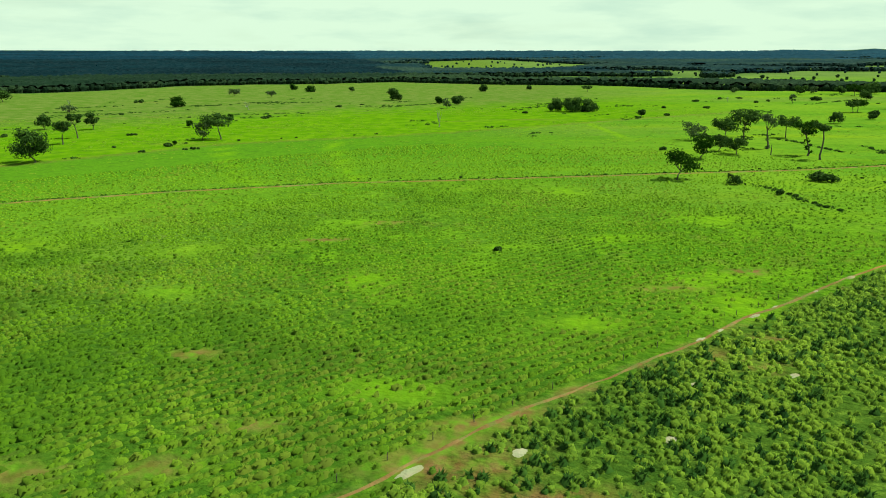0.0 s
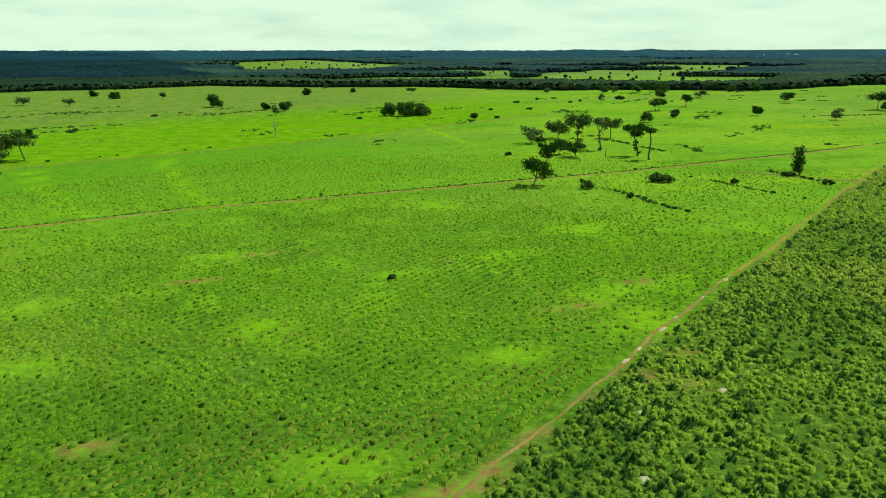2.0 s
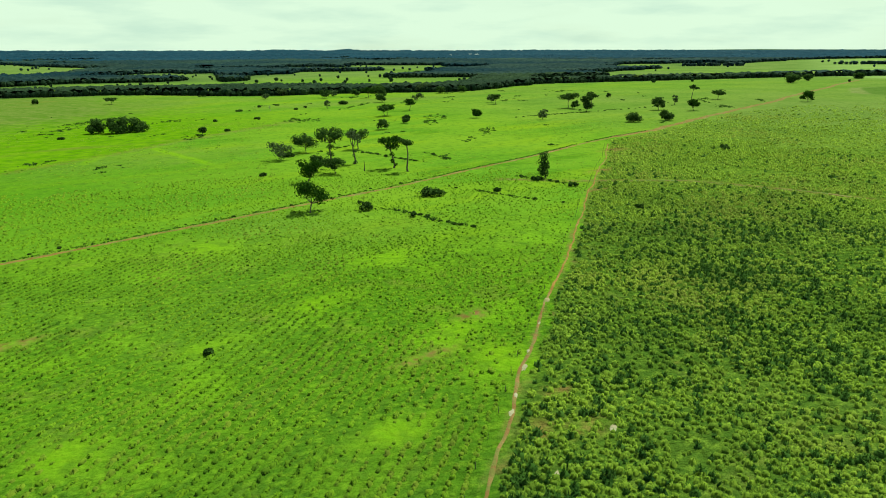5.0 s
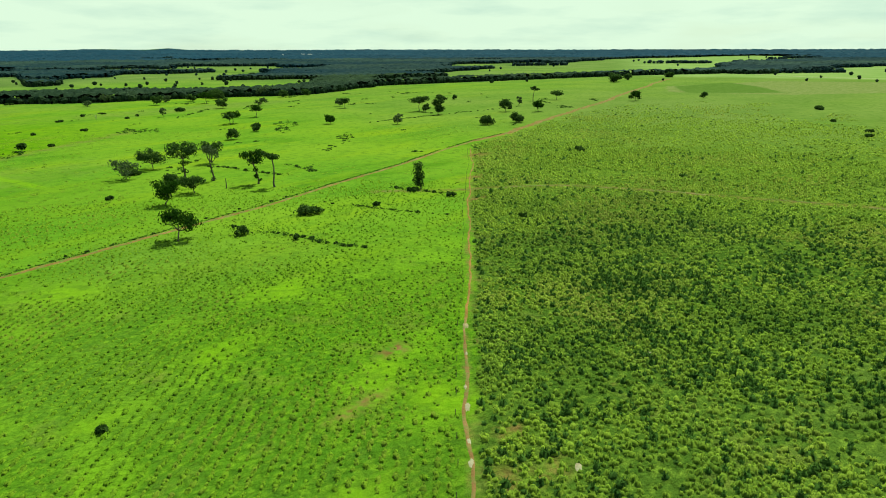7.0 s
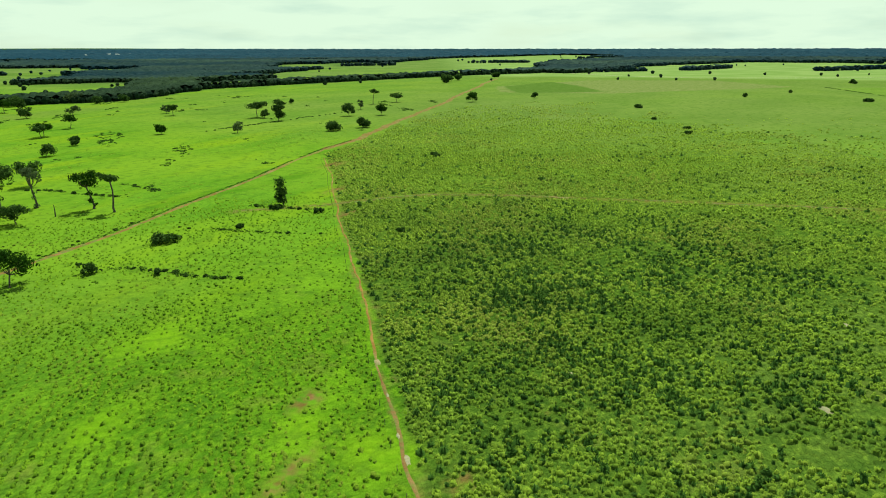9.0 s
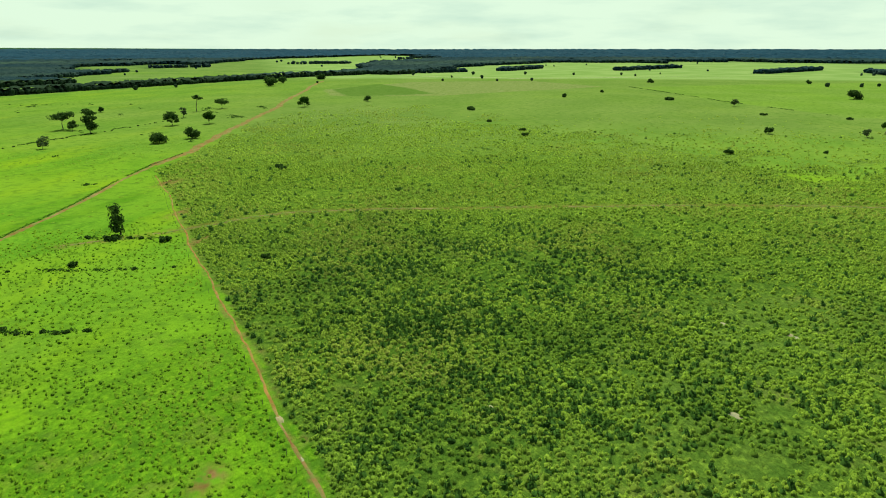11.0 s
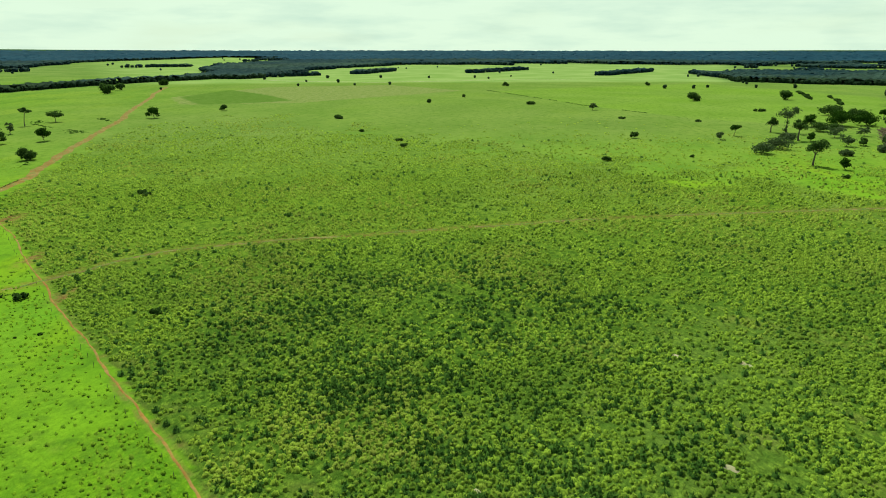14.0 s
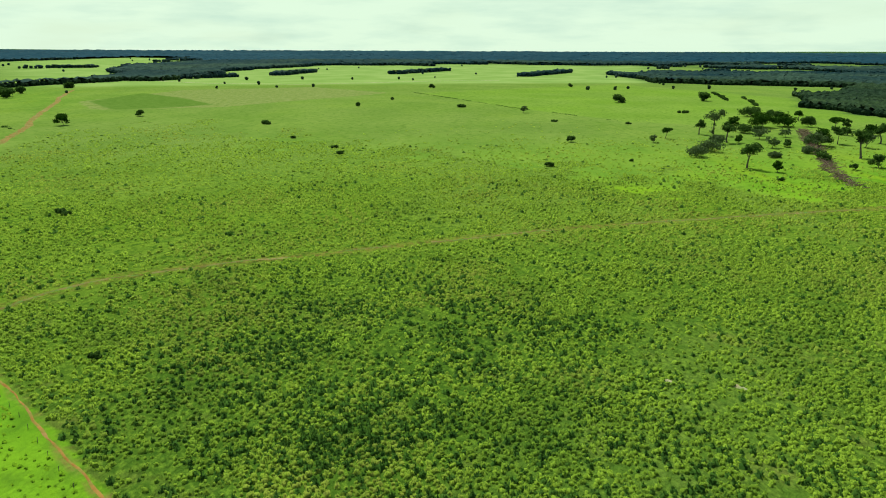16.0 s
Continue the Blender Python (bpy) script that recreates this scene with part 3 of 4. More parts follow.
# ---- grass: tussocks, shrublets and single blades ----
def clumps(name, label, x, y, radius, tall, tone, dry, material, rng, sides=6, leaves=6, stretch=1.0, category="grass", mound=0.55):
    """One mesh of many tussocks: each a jagged many-sided hummock with pointed leaves standing out of it."""
    n, k = len(x), sides
    z = height(x, y)
    a = np.linspace(0, 2 * np.pi, k, endpoint=False)[None, :] + rng.uniform(0, 6.28, (n, 1)) + rng.uniform(-0.3, 0.3, (n, k))
    c36, s36 = math.cos(ROW_TURN), math.sin(ROW_TURN)

    def spot(r, up):
        u, w = r * np.cos(a) * stretch, r * np.sin(a) / stretch
        return np.stack([x[:, None] + u * c36 - w * s36, y[:, None] + u * s36 + w * c36, z[:, None] + up], -1)
    r = radius[:, None]
    rim = spot(r * rng.uniform(0.75, 1.2, (n, k)), -0.06 + 0 * a)
    mid = spot(r * rng.uniform(0.4, 1.0, (n, k)), mound * tall[:, None] * rng.uniform(0.45, 1.1, (n, k)))
    top = np.stack([x + 0.3 * radius * rng.normal(size=n), y + 0.3 * radius * rng.normal(size=n), z + mound * 1.2 * tall], -1)[:, None, :]
    v = np.concatenate([rim, mid, top], 1).reshape(-1, 3)
    o = (2 * k + 1) * np.arange(n)
    f = []
    for i in range(k):
        j = (i + 1) % k
        f += [np.stack([o + i, o + j, o + k + j], -1), np.stack([o + i, o + k + j, o + k + i], -1), np.stack([o + k + i, o + k + j, o + 2 * k], -1)]
    f = np.concatenate(f)
    t = np.repeat(tone, 2 * k + 1) + rng.uniform(-0.12, 0.12, len(v))
    d = np.repeat(dry, 2 * k + 1)
    if leaves:
        shape = (n, leaves)
        az, el = rng.uniform(0, 6.28, shape), rng.uniform(0.15, 1.3, shape)
        dx, dy, dz = np.cos(el) * np.cos(az), np.cos(el) * np.sin(az), np.sin(el)
        p = np.stack([x[:, None] + 0.45 * r * dx, y[:, None] + 0.45 * r * dy, z[:, None] + tall[:, None] * (0.35 * dz + 0.2)], -1)
        q = rng.uniform(0.6, 1.15, shape)
        out = np.stack([0.85 * r * dx * q, 0.85 * r * dy * q, tall[:, None] * (0.15 + 0.45 * dz) * q], -1)
        w = np.stack([-np.sin(az + rng.uniform(-.6, .6, shape)), np.cos(az), rng.uniform(-.4, .4, shape)], -1) * (0.2 * r * rng.uniform(0.6, 1.4, shape))[..., None]
        lv = np.stack([p - w, p + w, p + out], 2).reshape(-1, 3)
        f = np.concatenate([f, np.arange(len(lv)).reshape(-1, 3) + len(v)])
        v = np.concatenate([v, lv])
        t = np.concatenate([t, np.repeat((tone[:, None] + rng.uniform(-0.2, 0.28, shape)).ravel(), 3)])
        d = np.concatenate([d, np.repeat(dry, 3 * leaves)])
    ob = new(name, mesh_from(name, v, f, material, True, tone=np.clip(t, 0, 1), dryness=d))
    return tagged(ob, label, category, kind="stuff")


ROW_TURN = radians(36.5)


def scatter(rng, step, low, high):
    """Jittered grid of points between two corners."""
    gx, gy = np.meshgrid(np.arange(low[0], high[0], step), np.arange(low[1], high[1], step), indexing="ij")
    x = gx.ravel() + rng.uniform(-0.48, 0.48, gx.size) * step
    y = gy.ravel() + rng.uniform(-0.48, 0.48, gx.size) * step
    return x, y


def fan(x, y, near, far):
    """Points in the sweep of country that the flight looks over: north round to the south-east."""
    d = along(x, y, OVERFLOWN) + 30 * (fbm(x, y, 9) - 0.5)
    b = np.degrees(np.arctan2(x, y + 15))
    return (d > near) & (d <= far) & (b > -44) & (b < 128)


def leaf_tips(name, x, y, z, nx, ny, length, tone, dry, material, rng, wide=0.3):
    """Single pointed blades that stand out from a canopy."""
    n = len(x)
    d = np.stack([0.9 * nx + 0.55 * rng.normal(size=n), 0.9 * ny + 0.55 * rng.normal(size=n), 0.75 + 0.3 * rng.rand(n)], -1)
    d /= np.linalg.norm(d, axis=1)[:, None]
    s = np.cross(d, rng.normal(size=(n, 3)))
    s /= np.maximum(np.linalg.norm(s, axis=1), 1e-6)[:, None]
    q = (length * rng.uniform(0.6, 1.4, n))[:, None]
    p = np.stack([x, y, z], -1)
    v = np.stack([p - 0.35 * q * d - wide * q * s, p - 0.35 * q * d + wide * q * s, p + 0.65 * q * d], 1).reshape(-1, 3)
    return new(name, mesh_from(name, v, np.arange(3 * n).reshape(-1, 3), material, True, tone=np.repeat(tone, 3), dryness=np.repeat(dry, 3)))


def row_frame(u, v):
    return u * math.cos(ROW_TURN) - v * math.sin(ROW_TURN) + 10, u * math.sin(ROW_TURN) + v * math.cos(ROW_TURN) + 62


def rankness(x, y):
    return np.clip((112 - y - 0.35 * x) / 60, 0, 1)


def shrublets(name, x, y, radius, tall, leaves, material, rng):
    """Small leafy clumps: blades spread over a rounded skin."""
    n = len(x)
    shape = (n, leaves)
    a, e = rng.uniform(0, 6.283, shape), np.arcsin(rng.uniform(0, 1, shape))
    r = rng.uniform(0.55, 1.0, shape)
    lump = 1 + 0.35 * np.sin(3 * a + rng.uniform(0, 6, (n, 1)))
    ox, oy, oz = r * lump * np.cos(e) * np.cos(a), r * lump * np.cos(e) * np.sin(a), r * np.sin(e)
    px, py = x[:, None] + radius[:, None] * ox, y[:, None] + radius[:, None] * oy
    pz = height(x, y)[:, None] + tall[:, None] * oz
    # leaves painted lighter towards the top of the clump, as sunlit tops
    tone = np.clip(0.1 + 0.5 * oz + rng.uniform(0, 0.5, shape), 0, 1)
    size = np.repeat(0.42 * radius, leaves)
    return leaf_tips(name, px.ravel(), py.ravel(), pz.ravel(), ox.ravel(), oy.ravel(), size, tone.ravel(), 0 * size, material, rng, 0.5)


def grow_grass():
    rng = np.random.RandomState(11)
    # pasture tussocks in old sowing rows that run with the trail
    for near, far, du, dv, sides, leaves, big, loose, up in ((-40, 95, 0.66, 1.6, 5, 5, 0.95, 0.08, 0.55), (95, 190, 1.25, 1.6, 4, 2, 1.1, 0.5, 0.44)):
        gu, gv = np.meshgrid(np.arange(-260, 260, du), np.arange(-90, 190, dv), indexing="ij")
        u, v = gu.ravel() + rng.uniform(-0.45, 0.45, gu.size) * du, gv.ravel() + rng.uniform(-1, 1, gu.size) * dv * np.clip(loose + (row_frame(gu.ravel(), gv.ravel())[0] - 18) / 80, loose, 0.5)
        x, y = row_frame(u, v + 1.6 * fbm(u, v, 25))
        rank = rankness(x, y)
        thick = 1.9 * fbm(x, y, 15) - 0.15 + 0.3 * rank
        bare, yel = blotches(x, y, BARE + SANDY), blotches(x, y, YELLOW, 0.7)
        keep = fan(x, y, near, far) & ~tall_field(x, y) & (along(x, y, TRAIL) > 1.2) & (along(x, y, ROAD[:12]) > 1.6) & (along(x, y, ROAD[11:]) > 4)
        keep &= (rng.rand(len(x)) < np.clip(thick, 0.12, 0.95)) & (rng.rand(len(x)) > 0.9 * bare) & (rng.rand(len(x)) > 0.8 * yel)
        x, y, rank, yel = x[keep], y[keep], rank[keep], yel[keep]
        size = big * (0.55 + 0.6 * rng.rand(len(x)) ** 1.5) * (0.85 + 0.3 * rank)
        tone = 0.52 - 0.2 * rank + 0.55 * (rng.rand(len(x)) - 0.5) + 0.9 * (fbm(x, y, 19) - 0.5) - 0.5 * rank + 0.3 * np.clip((along(x, y, OVERFLOWN) - 75) / 60, 0, 1) + 0.2 * yel - 0.45 * (rng.rand(len(x)) < 0.25 * np.clip(4 * (fbm(x + 9, y, 11) - 0.5), 0, 1))
        dry = np.clip((fbm(x, y, 21) - 0.5) * 1.5 + 0.22 * rank, 0, 0.4) * rng.rand(len(x))
        clumps("pasture_grass", "bright green tufted pasture grass in faint rows", x, y, (0.58 - 0.06 * rank) * size, (up + 0.08 * rank) * size, tone, dry, M_PASTURE, rng, sides, leaves, 1.25, "grass", 0.7)
    # tall field: rough tussocks and small dark shrubs over a lighter sward
    for near, far, step, sides, leaves, big, lower in ((-40, 105, 0.74, 5, 8, 0.95, 1.0), (105, 185, 0.95, 5, 6, 1.05, 0.95), (185, 300, 1.4, 4, 4, 1.25, 0.92), (300, 430, 1.9, 4, 1, 1.6, 0.62), (430, 640, 3.1, 4, 0, 2.0, 0.45)):
        x, y = scatter(rng, step, (-60, -300), (660, 300))
        d = np.hypot(x, y + 15)
        straggle = (x > 210) & (y < 0.5 * x) & (rng.rand(len(x)) < 0.5 - 0.9 * np.clip((d - 250) / 450, 0, 1) + 0.5 * (fbm(x, y, 30) - 0.5))
        way, track = along(x, y, TRAIL), along(x, y, CROSS_TRACK)
        dense = scrubby(x, y)
        lush = 0.70 + 0.1 * dense + 0.25 * np.clip((55 - x) / 40, 0, 1) + 1.2 * (fbm(x, y, 24) - 0.5) + 1.5 * (fbm(y, x, 7) - 0.5) - 0.35 * np.clip((d - 320) / 320, 0, 1)
        keep = fan(x, y, near, far) & (tall_field(x, y) | straggle) & (along(x, y, ROAD[11:]) > 4.5) & (way > 1.3) & (track > 1.9 + 0.8 * fbm(y, x, 5))
        keep &= (rng.rand(len(x)) < lush * np.clip(way / 3, 0.4, 1)) & (rng.rand(len(x)) > 0.9 * blotches(x, y, BARE + SANDY))
        x, y, dense = x[keep], y[keep], dense[keep]
        n = len(x)
        shrub = rng.rand(n) < 0.02 + 0.05 * (x < 190) + 0.16 * np.clip((60 - x) / 40, 0, 1) + 0.1 * dense + 0.8 * np.clip(2.4 * (fbm(x + 40, y, 11) - 0.45), 0, 1) * (0.12 + 0.88 * dense) * (far < 350)
        size = big * (0.5 + 0.65 * rng.rand(n) ** 1.6) * np.where(shrub, 1.1, 1.0)
        tone = 0.5 + 0.6 * (rng.rand(n) - 0.5) + 1.2 * (fbm(x, y + 60, 20) - 0.5) + 0.42 * np.clip((x - 150) / 50, 0, 1) - 0.22 * np.clip((60 - x) / 40, 0, 1)
        dry = np.clip((fbm(x, y, 30) - 0.48) * 2.0, 0, 0.5) * rng.rand(n)
        g, h = ~shrub, shrub
        clumps("tall_grass", "rough knee-high green tussock grass", x[g], y[g], 0.58 * size[g], 0.76 * size[g] * lower, tone[g], dry[g], M_TALL, rng, sides, leaves, 1.0, "grass", 0.68)
        clumps("undergrowth", "small dark leafy shrubs scattered through tall grass", x[h], y[h], 0.62 * size[h], 0.92 * size[h] * lower, tone[h], 0 * dry[h], M_SHRUB, rng, sides, leaves + 5, 1.0, "undergrowth", 0.5)
    # farther pasture
    x, y = scatter(rng, 3.1, (-330, 120), (520, 560))
    keep = fan(x, y, 185, 400) & ~tall_field(x, y) & (along(x, y, ROAD) > 4) & (fbm(x, y, 40) + 0.35 * rng.rand(len(x)) > 0.72)
    x, y = x[keep], y[keep]
    size = 0.5 + 0.9 * rng.rand(len(x)) ** 2
    clumps("far_pasture_grass", "short bright green pasture grass", x, y, 0.8 * size, 0.22 * size, 0.45 + 0.55 * rng.rand(len(x)), 0.2 * rng.rand(len(x)), M_PASTURE, rng, 5, 0)
    # low scrub in broken drifts over the far pasture
    x, y = scatter(rng, 3.0, (-330, 205), (560, 620))
    drift = fbm(x + 0.8 * y, (y - 0.8 * x) * 3.5, 60)
    keep = fan(x, y, 180, 720) & ~tall_field(x, y) & (along(x, y, ROAD) > 5) & (drift + 0.12 * rng.rand(len(x)) > 0.82)
    x, y = x[keep], y[keep]
    size = 0.4 + 1.0 * rng.rand(len(x)) ** 2
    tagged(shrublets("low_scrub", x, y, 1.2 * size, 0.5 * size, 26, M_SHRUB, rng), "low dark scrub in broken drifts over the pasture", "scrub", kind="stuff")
    # rank grass on the bank beside the dirt track
    xs, ys = [], []
    for (x0, y0), (x1, y1) in zip(ROAD[:12], ROAD[1:13]):
        d = math.hypot(x1 - x0, y1 - y0)
        q = rng.rand(int(d * 6))
        q = q[fbm(x0 + q * (x1 - x0), y0 + q * (y1 - y0), 18) > 0.3]
        off = 1.5 + 0.35 * rng.normal(size=len(q))
        xs.append(x0 + (x1 - x0) * q - (y1 - y0) / d * off)
        ys.append(y0 + (y1 - y0) * q + (x1 - x0) / d * off)
    x, y = np.concatenate(xs), np.concatenate(ys)
    size = 0.25 + 0.35 * rng.rand(len(x)) ** 2
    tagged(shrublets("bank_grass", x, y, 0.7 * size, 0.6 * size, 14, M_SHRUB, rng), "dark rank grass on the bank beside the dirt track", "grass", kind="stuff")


grow_grass()


# ---- woods on the skyline ----
def far_woods():
    """A closed canopy over the woods, uneven crown by crown, and single crowns along its rims and over the open land."""
    rng = np.random.RandomState(23)
    bearing = np.radians(np.arange(-50, 145, 0.22))
    reach = 600 * 1.0088 ** np.arange(0, 240)
    gb, gr = np.meshgrid(bearing, reach, indexing="ij")
    gb = gb + np.radians(rng.uniform(-0.09, 0.09, gb.shape))
    gr = gr * (1 + rng.uniform(-0.003, 0.003, gb.shape))
    x, y, r = (gr * np.sin(gb)).ravel(), (gr * np.cos(gb)).ravel(), gr.ravel()
    def closed(x, y):
        return wooded(x, y) > 0.12 + 0.8 * fbm(x + 300, y, 110)
    inner = closed(x, y)
    # cloud shade on the north wood is painted in as a darker tone
    dark = inside(x, y, NORTH_WOOD)
    up = np.where(inner, 4.4 + 4 * fbm(x, y, 160) + rng.uniform(-1.3, 1.3, len(x)) * (1 + r / 2500), -0.6)
    tone = np.clip(0.35 + 0.9 * (fbm(y, x, 240) - 0.5) + rng.uniform(-0.22, 0.22, len(x)) + 0.25 * ~dark - 0.7 * dark, 0, 1)
    idx = np.arange(len(x)).reshape(gb.shape)
    f = np.stack([idx[:-1, :-1], idx[:-1, 1:], idx[1:, 1:], idx[1:, :-1]], -1).reshape(-1, 4)
    f = f[inner[f].all(1)]
    v = np.stack([x, y, height(x, y) + up], -1)
    # the farther the woods, the more haze blue in their material's colour
    for name, label, material, use in (("far_woods", "dark green woodland beyond the pasture", M_WOODS, r[f[:, 0]] < 1150), ("horizon_woods", "woodland beyond far clearings, tinted blue-green for haze", M_HAZED_WOODS, (r[f[:, 0]] >= 1150) & (r[f[:, 0]] < 2500)),
                                       ("horizon_woods", "woodland along the horizon, painted blue for haze", M_BLUE_HAZE_WOODS, r[f[:, 0]] >= 2500)):
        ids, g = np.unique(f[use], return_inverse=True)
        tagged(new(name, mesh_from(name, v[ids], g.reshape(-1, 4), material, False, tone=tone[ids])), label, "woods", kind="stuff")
    # crowns: a closed row along every rim of the woods, then scattered ones
    whole = np.pad(inner.reshape(gb.shape), 1, constant_values=True)
    rim = inner & ~(whole[:-2, 1:-1] & whole[2:, 1:-1] & whole[1:-1, :-2] & whole[1:-1, 2:] & whole[:-2, :-2] & whole[2:, :-2]).ravel() & (r < 2900)
    ex, ey = x[rim], y[rim]
    n = 9000
    r = 600 * (3000 / 600) ** rng.rand(n)
    b = np.radians(rng.uniform(-50, 145, n))
    x, y = r * np.sin(b), r * np.cos(b)
    lone = np.where(np.degrees(b) < 50, 0.22, 0.03) * (r > 900)
    keep = (rng.rand(n) < np.where(closed(x, y), 0.25, lone)) & ~inside(x, y, FALLOW)
    x, y = np.concatenate([ex, x[keep]]), np.concatenate([ey, y[keep]])
    r, n = np.hypot(x, y), len(x)
    size = rng.uniform(1.7, 3.2, n) * np.where(np.arange(n) < len(ex), 0.8 + r / 2000, 0.75 + r / 6000)
    tall = np.minimum(np.minimum(4.5 + 3.2 * rng.rand(n) + r / 1500, 11.0), 1.9 * size)
    k = 6
    a = np.linspace(0, 2 * np.pi, k, endpoint=False)[None, :] + rng.uniform(0, 6, (n, 1))
    z = height(x, y)

    def ring(rad, up):
        q = rad * size[:, None] * rng.uniform(0.6, 1.4, (n, k))
        return np.stack([x[:, None] + q * np.cos(a), y[:, None] + q * np.sin(a), z[:, None] + up * tall[:, None] * rng.uniform(0.85, 1.15, (n, k))], -1)
    v = np.concatenate([ring(0.6, 0.0), ring(1.05, 0.55), ring(0.7, 0.88), np.stack([x, y, z + tall], -1)[:, None, :]], 1).reshape(-1, 3)
    o = (3 * k + 1) * np.arange(n)
    faces = []
    for i in range(k):
        j = (i + 1) % k
        for lvl in (0, k):
            faces += [np.stack([o + lvl + i, o + lvl + j, o + lvl + k + j], -1), np.stack([o + lvl + i, o + lvl + k + j, o + lvl + k + i], -1)]
        faces.append(np.stack([o + 2 * k + i, o + 2 * k + j, o + 3 * k], -1))
    tone = np.clip(np.repeat(rng.rand(n), 3 * k + 1) + rng.uniform(-0.2, 0.2, n * (3 * k + 1)), 0, 1)
    faces = np.concatenate(faces)
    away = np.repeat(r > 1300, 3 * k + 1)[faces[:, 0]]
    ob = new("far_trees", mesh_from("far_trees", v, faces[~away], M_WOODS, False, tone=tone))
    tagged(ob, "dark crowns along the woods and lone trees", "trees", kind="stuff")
    # far crowns share the haze-tinted colour
    ob = new("far_trees", mesh_from("far_trees", v, faces[away], M_HAZED_WOODS, False, tone=tone))
    tagged(ob, "crowns of woods and trees far off, tinted for haze", "trees", kind="stuff")


far_woods()


# ---- trees and shrubs ----
def tube(points, radii, sides=6):
    """A tapered tube along points."""
    p = np.array(points, float)
    d = np.gradient(p, axis=0)
    d /= np.maximum(np.linalg.norm(d, axis=1), 1e-6)[:, None]
    ref = np.where(np.abs(d[:, 2:3]) > 0.9, np.array([[1.0, 0, 0]]), np.array([[0, 0, 1.0]]))
    e = np.cross(d, ref)
    e /= np.linalg.norm(e, axis=1)[:, None]
    g = np.cross(d, e)
    a = np.linspace(0, 2 * np.pi, sides, endpoint=False)
    v = (p[:, None, :] + np.array(radii)[:, None, None] * (np.cos(a)[None, :, None] * e[:, None, :] + np.sin(a)[None, :, None] * g[:, None, :])).reshape(-1, 3)
    f = [(r * sides + i, r * sides + (i + 1) % sides, (r + 1) * sides + (i + 1) % sides, (r + 1) * sides + i) for r in range(len(p) - 1) for i in range(sides)]
    return v, np.array(f)


def leaf_cloud(rng, centres, sizes, count, leaf, flat=1.0):
    """Leaf sprays spread over clumps, most of them near the clumps' skins, with gaps between."""
    which = rng.choice(len(centres), count, p=np.array(sizes) ** 2 / np.sum(np.array(sizes) ** 2))
    d = rng.normal(size=(count, 3))
    d /= np.linalg.norm(d, axis=1)[:, None]
    rad = rng.uniform(0.0, 1.0, count) ** 0.48
    bump = 1 + 0.3 * np.sin(5 * d[:, 0] + which) * np.cos(4 * d[:, 1] + 2 * which)
    p = np.array(centres)[which] + d * (rad * bump * np.array(sizes)[which])[:, None] * np.array([1, 1, 0.72 * flat])
    t = np.cross(d, rng.normal(size=(count, 3)))
    t /= np.maximum(np.linalg.norm(t, axis=1), 1e-6)[:, None]
    s = np.cross(t, d) + 0.6 * rng.normal(size=(count, 3))
    s /= np.maximum(np.linalg.norm(s, axis=1), 1e-6)[:, None]
    q = leaf * rng.uniform(0.6, 1.4, count)[:, None]
    v = np.stack([p - t * q, p + s * q * 0.55 + d * q * 0.2, p + t * q, p - s * q * 0.55 + d * q * 0.2], 1).reshape(-1, 3)
    f = np.arange(4 * count).reshape(-1, 4)
    # random leaf tone, plus sunlight painted on each clump's upper side
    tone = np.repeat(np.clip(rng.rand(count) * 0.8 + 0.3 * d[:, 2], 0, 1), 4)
    return v, f, tone


WORDS = {
    "dome": "dense dark green tree leafy down to the grass", "round": "pasture tree with a dense dark green round crown", "umbrella": "savanna tree with a flat spreading umbrella crown",
    "sparse": "thin-leaved greyish savanna tree standing in grass", "bare": "leafless pale grey tree standing in grass",
    "near": "low leaning savanna tree with an open dark crown", "tall": "tall savanna tree with a high dark green crown",
    "tallsparse": "tall thin-leaved tree on a slender bare trunk", "tallumb": "tall slender tree with a high flat crown",
    "slim": "upright dark tree leafy down to its base", "palm": "tall shaggy dark tree with a drooping crown",
}
SHRUB_WORDS = {"bush": "low dark green bush standing in pasture grass", "scrub": "tangled grey-green thicket beside the tree grove"}


